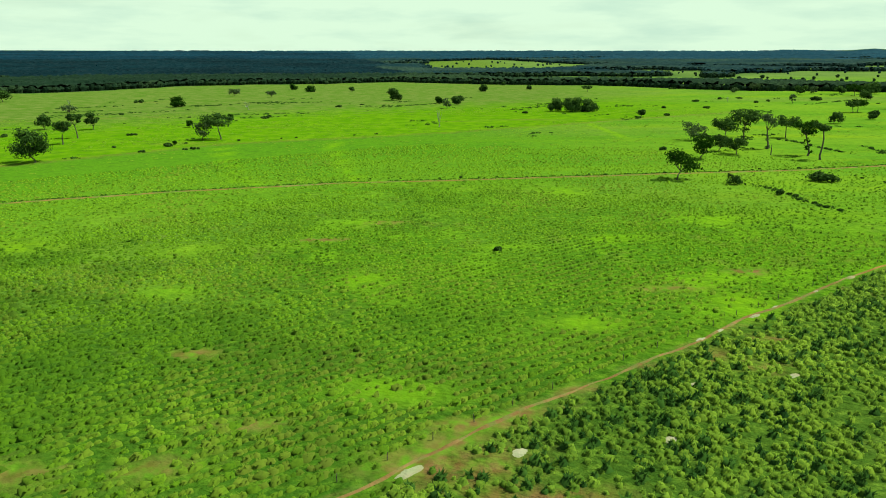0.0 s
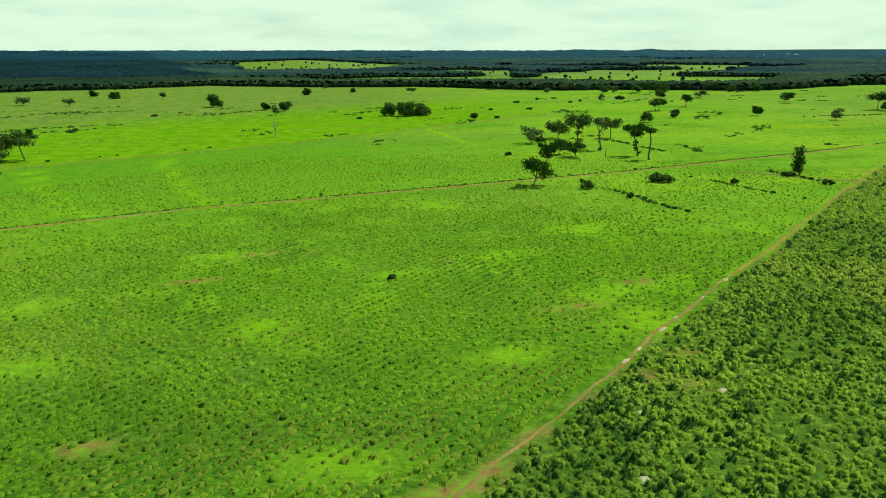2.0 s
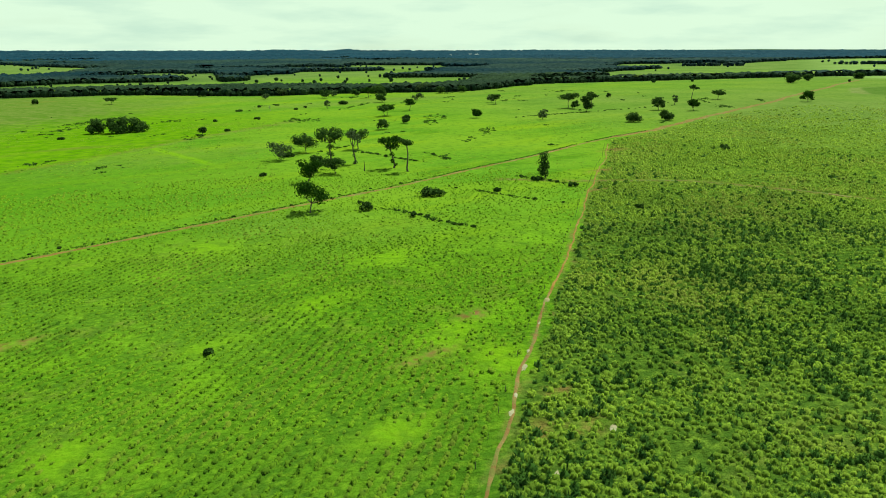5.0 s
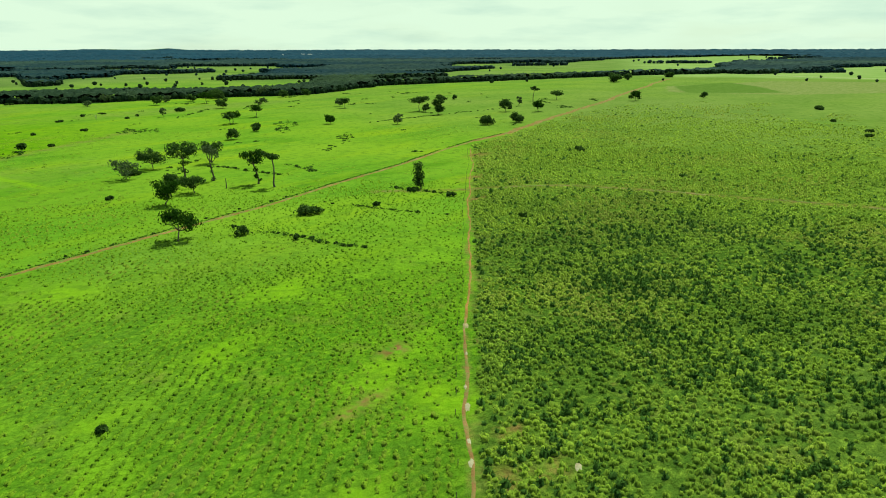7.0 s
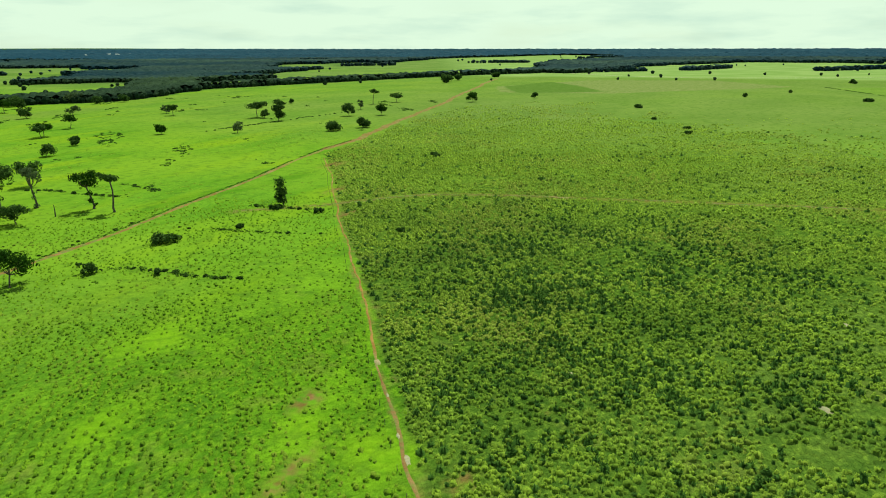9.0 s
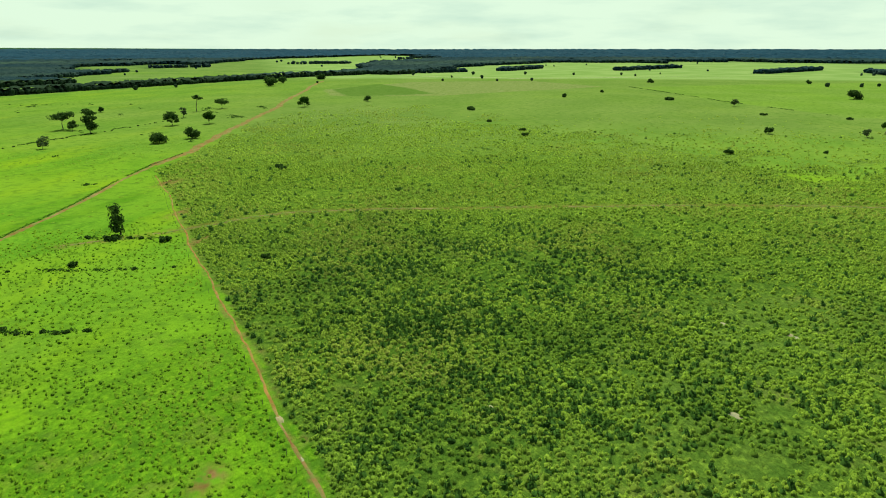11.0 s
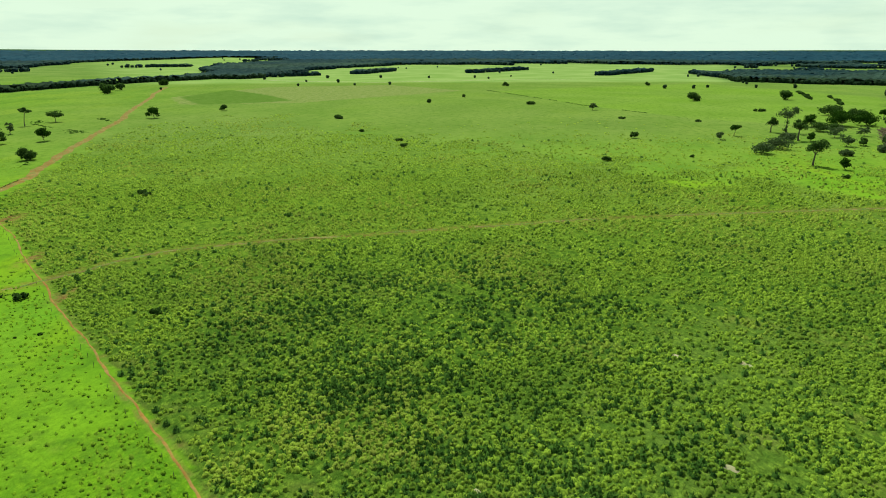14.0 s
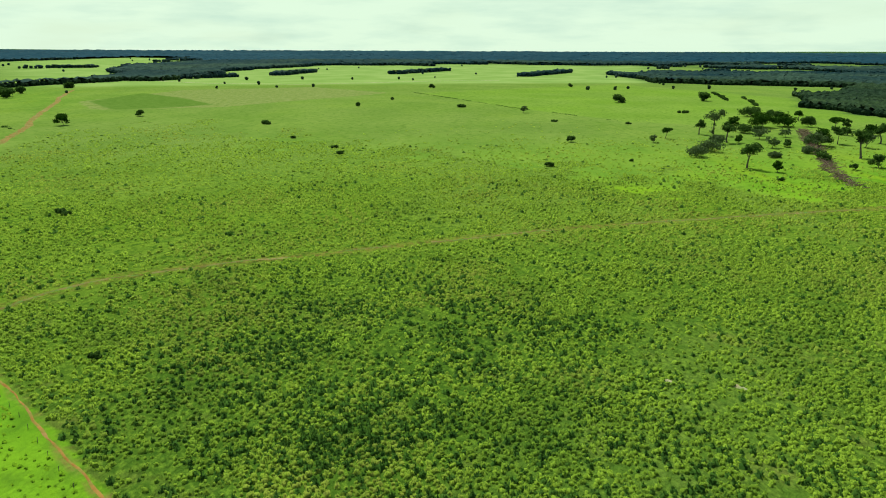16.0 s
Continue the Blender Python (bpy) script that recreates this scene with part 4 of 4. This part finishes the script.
def plant(style, x, y, tall, wide):
    """One tree or shrub of the given height and crown width, in metres, rooted at x, y."""
    seed = int(abs(x) * 131 + abs(y) * 17 + tall * 10) % 100000
    rng = np.random.RandomState(seed)
    z = ground_z(x, y)
    place = pose(x, y, z - 0.05, 0, 0, rng.uniform(0, 360))
    R = wide / 2
    far = math.hypot(x, y - 40)
    leaf = 0.24 + far * 0.00085
    if style in SHRUB_WORDS:
        k = 5 if style == "bush" else 9
        k += 2
        spread = [(rng.uniform(0, 6.28), R * math.sqrt(rng.rand()) * 0.75) for _ in range(k)]
        sizes = [min(R * rng.uniform(0.32, 0.6), tall * rng.uniform(0.4, 0.6)) for _ in range(k)]
        centres = [(d * math.cos(a), d * math.sin(a), max(0.3 * q, (tall - 0.72 * q) * (1 - 0.75 * (d / R) ** 2) * rng.uniform(0.6, 1.0))) for (a, d), q in zip(spread, sizes)]
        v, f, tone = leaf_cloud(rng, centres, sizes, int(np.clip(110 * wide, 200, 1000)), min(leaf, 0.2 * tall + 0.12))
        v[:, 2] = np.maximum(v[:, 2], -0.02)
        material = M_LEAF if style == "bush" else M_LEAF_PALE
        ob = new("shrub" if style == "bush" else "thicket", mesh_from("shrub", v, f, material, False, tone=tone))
        ob.matrix_world = place
        return tagged(ob, SHRUB_WORDS[style], "shrub", "shrubs in the pasture")
    tree = new("tree")
    tree.matrix_world = place
    tagged(tree, WORDS[style], "tree", "trees in the pasture")
    pale = style in ("sparse", "bare", "tallsparse")
    bark = M_BARK_PALE if style == "bare" else M_BARK
    fork = {"umbrella": 0.5, "tall": 0.55, "tallsparse": 0.5, "tallumb": 0.72, "slim": 0.2, "near": 0.26, "palm": 0.45, "bare": 0.3, "dome": 0.12}.get(style, 0.2) * tall
    lean = np.array([rng.uniform(-0.12, 0.12), rng.uniform(-0.12, 0.12)]) * tall * {"near": 1.8, "slim": 0.1}.get(style, 1.0)
    girth = (0.05 + 0.02 * tall) * (1.6 if style == "palm" else 1.0)
    trunk = [(lean[0] * q * q + 0.03 * tall * math.sin(4 * q + seed), lean[1] * q * q, fork * q - 0.1 * (q == 0)) for q in (0, 0.15, 0.4, 0.7, 1.0)]
    trunk[0] = (0, 0, -0.1)
    v, f = tube(trunk, [girth * 1.35, girth, girth * 0.85, girth * 0.75, girth * 0.62], 7)
    part("trunk", mesh_from("trunk", v, f, bark, True), tree)
    top = np.array(trunk[-1])
    n = {"bare": 8, "palm": 5, "tallumb": 5, "slim": 6}.get(style, 10)
    centres, sizes = [], []
    flat = 0.75 if style in ("umbrella", "tallumb") else 1.0
    crown_low = {"umbrella": 0.5, "tallumb": 0.7, "tall": 0.52, "tallsparse": 0.5, "palm": 0.45, "near": 0.3, "slim": 0.3, "dome": 0.06}.get(style, 0.18) * tall
    for i in range(n):
        a = 2 * math.pi * (i + rng.uniform(-0.3, 0.3)) / n
        rad = R * rng.uniform(0.4, 0.85) if i else 0.0
        zc = crown_low + (tall - crown_low) * rng.uniform(0.15, 0.75)
        if style in ("round", "dome"):
            rad *= 1 - 0.45 * (zc - crown_low) / (tall - crown_low)
        if style == "slim":
            a, rad, zc = rng.uniform(0, 6.28), R * rng.uniform(0.1, 0.4), tall * (0.2 + 0.66 * i / (n - 1))
        size = R * rng.uniform(0.5, 0.72) if style in ("slim", "palm") else R * rng.uniform(0.42, 0.6) if style == "dome" else min(R * rng.uniform(0.34, 0.58), max(0.9, (tall - crown_low) * 0.62))
        zc = min(zc, tall - size * 0.62 * flat)
        end = np.array([lean[0] + rad * math.cos(a), lean[1] + rad * math.sin(a), zc])
        mid = top * 0.55 + end * 0.45 + np.array([0, 0, -0.05 * tall])
        limb = [top * 0.9 + np.array(trunk[-2]) * 0.1, mid, end]
        v, f = tube(limb, [girth * 0.45, girth * 0.3, girth * 0.12], 5)
        part("limb", mesh_from("limb", v, f, bark, True), tree)
        if style == "bare":
            for _ in range(2):
                tip = end + np.array([rng.uniform(-.3, .3) * R, rng.uniform(-.3, .3) * R, rng.uniform(0.05, 0.2) * tall])
                v, f = tube([mid, (mid + tip) / 2 + rng.uniform(-.2, .2, 3), tip], [girth * 0.25, girth * 0.18, girth * 0.06], 4)
                part("twig", mesh_from("twig", v, f, bark, True), tree)
        centres.append(end)
        sizes.append(size)
    if style == "bare":
        return tree
    count = int(np.clip(26 * wide * max(tall - crown_low, 2) / leaf ** 1.2 * 0.3, 450, 3200))
    if style == "dome":
        count = int(count * 1.5)
    if pale:
        count = int(count * 0.5)
    if style == "tall" or style == "tallsparse":
        for q in (1, 2, 3):
            centres.append(np.array(trunk[q]) + rng.uniform(-0.5, 0.5, 3))
            sizes.append(R * rng.uniform(0.18, 0.34))
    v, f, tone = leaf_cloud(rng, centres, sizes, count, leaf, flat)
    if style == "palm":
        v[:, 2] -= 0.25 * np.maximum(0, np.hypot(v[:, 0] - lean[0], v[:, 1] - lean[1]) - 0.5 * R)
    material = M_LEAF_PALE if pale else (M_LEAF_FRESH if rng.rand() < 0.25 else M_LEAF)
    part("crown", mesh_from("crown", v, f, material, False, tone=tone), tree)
    return tree


plant("round", -139, 234, 12.2, 13.9)
plant("round", -197, 344, 7.6, 9.1)
plant("umbrella", -156, 284, 10.3, 7.5)
plant("umbrella", -161, 306, 11.6, 6.3)
plant("round", -172, 343, 9.7, 7.6)
plant("sparse", -103, 298, 9.6, 8.8)
plant("umbrella", -96, 300, 11.4, 13.0)
plant("round", -128, 353, 4.1, 4.0)
plant("round", -115, 380, 5.0, 3.9)
plant("dome", -191, 503, 8.1, 10.6)
plant("bare", -131, 473, 7.4, 5.6)
plant("bush", -239, 556, 2.5, 9.9)
plant("bush", -199, 433, 1.2, 5.1)
plant("bush", -142, 317, 1.2, 5.1)
plant("bare", -271, 511, 6.3, 4.7)
plant("sparse", -155, 638, 6.6, 8.6)
plant("dome", -161, 766, 6.5, 8.3)
plant("dome", -136, 722, 6.8, 10.8)
plant("round", -93, 721, 5.5, 6.0)
plant("dome", -41, 580, 10.2, 12.9)
plant("bare", -2, 350, 10.3, 3.5)
plant("dome", -2, 532, 6.7, 7.0)
plant("sparse", 3, 482, 7.3, 5.5)
plant("dome", 11, 518, 7.4, 9.4)
plant("dome", 42, 725, 7.9, 8.9)
plant("dome", 72, 451, 8.4, 11.3)
plant("dome", 81, 446, 9.9, 13.4)
plant("dome", 91, 445, 8.4, 11.2)
plant("umbrella", 144, 704, 6.0, 10.6)
plant("round", 113, 400, 4.9, 5.5)
plant("bush", 72, 848, 4.3, 5.6)
plant("bush", 92, 754, 5.1, 6.2)
plant("near", 66.5, 194, 8.9, 8.7)
plant("round", 88, 235, 8.5, 8.3)
plant("near", 104, 244, 6.9, 7.9)
plant("round", 101, 253, 6.9, 6.7)
plant("sparse", 104, 288, 8.8, 9.6)
plant("near", 122, 300, 8.4, 10.7)
plant("tall", 117, 270, 14.4, 10.7)
plant("tallsparse", 121, 258, 14.4, 6.6)
plant("umbrella", 145, 294, 9.9, 9.2)
plant("tall", 127, 240, 13.5, 7.6)
plant("tallumb", 126, 230, 13.5, 7.4)
plant("round", 198, 354, 7.1, 8.0)
plant("umbrella", 251, 425, 7.8, 11.3)
plant("bush", 231, 374, 5.5, 7.2)
plant("bush", 79, 187, 3.3, 4.7)
plant("bush", 106, 190, 3.1, 7.9)
plant("bush", 85, 171, 1.9, 2.5)
plant("bush", 10, 121, 1.1, 1.4)
plant("bush", 111, 294, 2.4, 5.2)
plant("bush", 82, 257, 1.4, 2.7)
plant("bush", -103, 405, 1.4, 6.2)
plant("bush", -74, 499, 1.7, 5.0)
plant("bush", 51, 434, 1.5, 5.0)
plant("slim", 153, 187, 9.2, 5.8)
plant("round", 282, 367, 7.0, 7.6)
plant("umbrella", 374, 447, 8.3, 8.6)
plant("sparse", 302, 328, 7.1, 6.6)
plant("umbrella", 380, 375, 11.6, 13.2)
plant("round", 375, 365, 6.6, 6.9)
plant("round", 364, 344, 12.6, 9.9)
plant("umbrella", 410, 378, 10.8, 8.3)
plant("round", 488, 422, 4.3, 4.3)
plant("dome", 328, 280, 5.8, 10.4)
plant("dome", 348, 270, 7.5, 9.1)
plant("round", 408, 316, 9.6, 10.2)
plant("sparse", 455, 334, 8.6, 4.2)
plant("tallumb", 501, 348, 12.9, 6.6)
plant("round", 420, 296, 8.3, 8.5)
plant("umbrella", 522, 337, 8.4, 11.3)
plant("bush", 149, 171, 2.1, 3.0)
plant("bush", 125, 181, 1.5, 2.2)
plant("bush", 148, 186, 1.6, 4.3)
plant("bush", 263, 184, 1.9, 4.3)
plant("umbrella", 246, 421, 7.7, 7.9)
plant("umbrella", 350, 600, 11.0, 11.3)
plant("umbrella", 286, 446, 9.2, 8.0)
plant("round", 325, 540, 8.5, 11.0)
plant("sparse", 385, 464, 7.8, 7.6)
plant("dome", 837, 424, 11.0, 12.3)
plant("bush", 137, 137, 1.9, 2.5)
plant("bush", 380, 84, 2.0, 4.7)
plant("bush", 525, 132, 3.2, 8.2)
plant("palm", 308, -108, 12.8, 8.7)
plant("round", 296, -116, 6.3, 4.7)
plant("bush", 277, -104, 1.7, 3.3)
plant("palm", 427, -150, 10.2, 5.6)
plant("tallsparse", 426, -160, 18.5, 12.9)
plant("palm", 389, -147, 14.4, 7.4)
plant("scrub", 344, -102, 7.2, 12.8)
plant("scrub", 359, -119, 7.9, 14.9)
plant("scrub", 385, -137, 6.3, 10.9)
plant("round", 522, -249, 7.8, 20.3)
plant("round", 456, -216, 10.5, 19.7)
plant("round", 429, -184, 5.9, 14.1)
plant("round", 460, -235, 9.8, 16.5)
plant("sparse", 400, -176, 7.6, 10.2)
plant("palm", 492, -270, 8.1, 6.5)
plant("round", 455, -251, 8.5, 9.3)
plant("sparse", 366, -161, 7.0, 8.0)
plant("round", 367, -172, 4.9, 4.4)
plant("scrub", 335, -141, 3.7, 7.3)
plant("umbrella", 430, -252, 10.5, 10.8)
plant("round", 443, -272, 7.6, 6.5)
plant("umbrella", 374, -210, 11.2, 9.4)
plant("round", 371, -196, 10.9, 11.5)
plant("round", 328, -164, 4.5, 7.5)
plant("palm", 326, -185, 16.0, 9.1)
plant("round", 300, -173, 7.0, 7.2)
plant("bush", 296, -156, 3.5, 3.8)
plant("scrub", 376, -195, 6.3, 11.5)
plant("scrub", 345, -170, 5.0, 9.2)
plant("palm", 373, -238, 12.4, 8.1)
plant("sparse", 395, -103, 5.8, 4.3)
plant("umbrella", 412, -119, 6.9, 5.3)
plant("bush", 334, -61, 1.5, 2.1)
plant("bush", 326, -15, 3.1, 4.2)
plant("round", 404, -54, 4.3, 5.2)
plant("sparse", 573, -74, 6.4, 5.8)
plant("bush", 510, -80, 1.8, 7.9)
plant("bush", 627, -32, 3.2, 6.7)
plant("dome", 660, -196, 7.8, 12.9)
plant("dome", 678, -296, 9.7, 14.0)
plant("bush", 557, -209, 2.6, 11.3)
plant("bush", 486, -128, 1.8, 4.3)
plant("bush", 949, -251, 5.0, 6.6)
plant("bush", 652, 59, 3.8, 4.2)
plant("bush", 724, 20, 3.0, 3.5)
plant("round", 937, -54, 5.5, 7.7)
plant("round", 542, 273, 8.4, 11.5)
plant("round", 595, 234, 5.1, 6.9)
plant("dome", 864, 436, 11.6, 18.1)
plant("dome", 912, 439, 9.7, 12.7)
plant("dome", 1025, 423, 8.0, 14.0)
plant("bush", 260, 181, 1.6, 2.7)
plant("bush", 446, 110, 1.8, 3.6)
plant("bush", 402, 86, 2.0, 3.9)
plant("round", 315, 625, 8.5, 12.3)
plant("sparse", 340, 649, 6.6, 8.2)
plant("round", 357, 635, 7.7, 10.5)
plant("round", 392, 651, 9.3, 18.0)
plant("round", 381, 623, 9.0, 10.5)
plant("sparse", 441, 634, 10.1, 18.0)
plant("round", 439, 602, 7.3, 10.8)
plant("round", 463, 594, 8.1, 9.7)
plant("sparse", 356, 531, 7.8, 10.2)
plant("bush", 288, 544, 3.5, 7.8)
plant("sparse", 254, 511, 7.4, 4.5)
plant("bare", 215, 531, 5.1, 1.8)
plant("bush", 243, 577, 1.5, 4.0)
plant("bush", 232, 522, 1.8, 3.6)
plant("bush", 246, 534, 1.9, 2.8)
plant("bush", 176, 468, 1.6, 7.8)
plant("bush", 194, 541, 1.8, 5.4)
plant("bush", 224, 570, 2.0, 3.9)
plant("bush", 148, 471, 1.6, 3.1)
plant("bush", 242, 749, 1.9, 12.5)
plant("bush", 132, 328, 1.9, 3.3)
plant("sparse", 274, 666, 5.2, 8.0)
plant("sparse", 309, 699, 7.4, 12.2)
plant("sparse", -193, 654, 7.4, 11.2)
plant("sparse", -241, 452, 5.1, 8.4)
plant("bush", -60, 523, 0.9, 4.3)
plant("bush", -110, 277, 1.5, 5.4)
plant("bush", -113, 259, 1.0, 2.8)
plant("round", -109, 281, 1.8, 1.5)
plant("bush", -97, 266, 1.0, 8.0)
plant("round", -352, 563, 11.7, 14.2)
plant("bush", -197, 312, 1.5, 4.2)
plant("bush", -325, 841, 3.8, 18.0)
plant("bush", -103, 413, 1.4, 7.0)
plant("bush", 131, 410, 1.8, 3.5)
plant("bush", 477, -268, 5.5, 8.8)
plant("round", 417, -186, 7.5, 7.3)
plant("round", 388, -154, 5.0, 5.2)
plant("sparse", 363, -189, 10.3, 10.5)
plant("round", 320, -160, 4.1, 6.0)
plant("sparse", 359, -216, 10.6, 8.5)
plant("round", 410, -246, 6.2, 6.9)
plant("sparse", 407, -199, 6.2, 7.3)
plant("round", 408, -262, 8.1, 10.6)
plant("round", 452, -191, 8.8, 9.5)
plant("round", 501, -256, 7.1, 14.9)

# ---- bush rows, dead wood, fence ----
def bush_row(points, size, gap, seed):
    """A broken row of low bushes along a line, as left by an old hedge or drain."""
    rng = np.random.RandomState(seed)
    for (x0, y0), (x1, y1) in zip(points, points[1:]):
        k = max(1, int(math.hypot(x1 - x0, y1 - y0) / gap))
        for i in range(k):
            if rng.rand() < 0.2:
                continue
            q = (i + rng.rand() * 0.7) / k
            s = size * rng.uniform(0.6, 1.5)
            plant("bush", x0 + (x1 - x0) * q + rng.uniform(-.7, .7), y0 + (y1 - y0) * q + rng.uniform(-.7, .7), 0.75 * s, 1.7 * s)


bush_row([(81, 188), (86, 181), (87, 172), (87, 163), (90, 151)], 0.75, 2.3, 3)
bush_row([(148, 195), (151, 174)], 0.8, 2.6, 4)
bush_row([(118, 200), (124, 170), (128, 155)], 0.6, 3.4, 5)
bush_row([(139, 288), (142, 276), (141, 265), (143, 247)], 0.9, 3.4, 6)
bush_row([(160, 263), (156, 242)], 0.8, 3.6, 7)
bush_row([(-140, 268), (-80, 298), (-20, 322)], 0.8, 14.0, 8)
bush_row([(-60, 196), (-10, 198), (60, 205), (120, 214)], 0.45, 6.0, 9)
bush_row([(668, -318), (735, -352), (800, -380)], 2.6, 5.5, 11)
bush_row([(610, -312), (668, -345), (720, -368)], 2.4, 5.5, 12)
bush_row([(300, 350), (380, 340), (450, 330)], 0.7, 6.0, 10)


def scrub_lines():
    """Low scrub that fills the gaps along the old hedge lines and field bounds."""
    rng = np.random.RandomState(52)
    xs, ys = [], []
    for line in ([(81, 190), (86, 181), (87, 172), (87, 163), (91, 148)], [(148, 197), (152, 172)], [(118, 202), (124, 170), (128, 155)], [(139, 290), (142, 276), (141, 265), (144, 244)],
                 [(160, 264), (156, 240)], [(400, 340), (300, 352)], [(842, -18), (622, -74), (504, -131)]):
        for (x0, y0), (x1, y1) in zip(line, line[1:]):
            q = rng.rand(int(math.hypot(x1 - x0, y1 - y0) * 2.6))
            xs.append(x0 + (x1 - x0) * q)
            ys.append(y0 + (y1 - y0) * q)
    x, y = np.concatenate(xs), np.concatenate(ys)
    keep = fbm(x, y, 9) > 0.5
    x, y = x[keep] + rng.normal(size=keep.sum()) * 0.5, y[keep] + rng.normal(size=keep.sum()) * 0.5
    size = 0.28 + 0.6 * rng.rand(len(x)) ** 2
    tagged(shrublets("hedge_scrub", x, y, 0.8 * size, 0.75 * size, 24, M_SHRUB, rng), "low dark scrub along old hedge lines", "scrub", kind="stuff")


scrub_lines()


def fence():
    rng = np.random.RandomState(31)
    root = new("fence")
    root.matrix_world = pose(-22, 39.4, ground_z(-22, 39.4))
    tagged(root, "line of rough grey wooden fence posts beside the trail", "fence")
    meshes = []
    for i in range(4):
        v, f = tube([(0, 0, -0.2), (0.02 * i, 0.01, 0.5), (0.03, 0.02 * i, 0.85)], [0.05, 0.045, 0.035], 6)
        cap = np.array([[12, 13, 14, 15], [12, 15, 16, 17]])
        meshes.append(mesh_from("post", v, np.concatenate([f, cap]), M_POST, False))
    n = 0
    for (x0, y0), (x1, y1) in zip(TRAIL[1:], TRAIL[2:]):
        d = math.hypot(x1 - x0, y1 - y0)
        k = max(1, round(d / 5.2))
        for i in range(k):
            x = x0 + (x1 - x0) * i / k - 1.5 * (y1 - y0) / d
            y = y0 + (y1 - y0) * i / k + 1.5 * (x1 - x0) / d
            ob = new("post", meshes[n % 4])
            ob.parent = root
            ob.matrix_world = pose(x, y, ground_z(x, y), rng.uniform(-4, 4), rng.uniform(-4, 4), rng.uniform(0, 360))
            n += 1


fence()


def snag(x, y, tall):
    """A broken dead trunk."""
    v, f = tube([(0, 0, -0.1), (0.08, 0.03, tall * 0.5), (0.02, 0.1, tall)], [0.22, 0.16, 0.09], 7)
    ob = new("tree_stump", mesh_from("snag", v, f, M_BARK, True))
    ob.matrix_world = pose(x, y, ground_z(x, y))
    tagged(ob, "broken dead tree trunk standing in short grass", "stump")


snag(115, 242, 3.6)


def brush_pile():
    """A long windrow of dead grey-brown branches."""
    rng = np.random.RandomState(41)
    line = [(438, -234), (400, -208), (363, -186), (330, -166), (299, -146), (259, -126)]
    vs, fs, n = [], [], 0
    for (x0, y0), (x1, y1) in zip(line, line[1:]):
        for _ in range(230):
            q = rng.rand()
            x, y = x0 + (x1 - x0) * q + rng.normal() * 1.6, y0 + (y1 - y0) * q + rng.normal() * 1.6
            a, e, ln = rng.uniform(0, 6.28), rng.uniform(-0.1, 0.5), rng.uniform(1.2, 4.5)
            z = ground_z(x, y) + rng.uniform(0, 0.9)
            d = np.array([math.cos(a) * math.cos(e), math.sin(a) * math.cos(e), math.sin(e)]) * ln
            v, f = tube([(x, y, z), np.array((x, y, z)) + d * 0.5 + rng.uniform(-.2, .2, 3), np.array((x, y, z)) + d], [0.14, 0.11, 0.05], 4)
            vs.append(v)
            fs.append(f + n)
            n += len(v)
    ob = new("brush_pile", mesh_from("brush_pile", np.concatenate(vs), np.concatenate(fs), M_BRUSH, False))
    tagged(ob, "long windrow of dead grey-brown branches beside the grove", "brushwood", kind="stuff")


brush_pile()


def house(x, y, long, deep, tall, turn):
    """A small far farmhouse: four walls with door and window openings marked by recessed panels, and a pitched roof."""
    root = new("house")
    root.matrix_world = pose(x, y, ground_z(x, y), 0, 0, turn)
    tagged(root, "small white farmhouse with a pale roof near the horizon", "house", "far farmhouses")
    a, b = long / 2, deep / 2
    v = [(-a, -b, -1), (a, -b, -1), (a, b, -1), (-a, b, -1), (-a, -b, tall), (a, -b, tall), (a, b, tall), (-a, b, tall)]
    part("wall", mesh_from("wall", v, [(0, 1, 5, 4), (1, 2, 6, 5), (2, 3, 7, 6), (3, 0, 4, 7)], M_WHITEWASH), root)
    e, h = 0.6, tall + deep * 0.28
    r = [(-a - e, -b - e, tall - .1), (a + e, -b - e, tall - .1), (a + e, 0, h), (-a - e, 0, h), (-a - e, b + e, tall - .1), (a + e, b + e, tall - .1)]
    part("roof", mesh_from("roof", r, [(0, 1, 2, 3), (3, 2, 5, 4)], M_ROOF), root)


M_WHITEWASH = bark_material("whitewash", (0.62, 0.6, 0.56), (0.78, 0.76, 0.72))
M_ROOF = bark_material("fibre_cement_roof", (0.4, 0.38, 0.36), (0.55, 0.53, 0.5))
for spot in ((2031, 2514, 22, 11, 5, 20), (2135, 2524, 16, 9, 4, 60), (2151, 2470, 26, 12, 6, 15), (2190, 2490, 14, 9, 4, 80), (2257, 2513, 20, 10, 5, 35), (2225, 2601, 18, 10, 5, 5),
             (2129, 2330, 12, 8, 4, 50)):
    house(*spot)
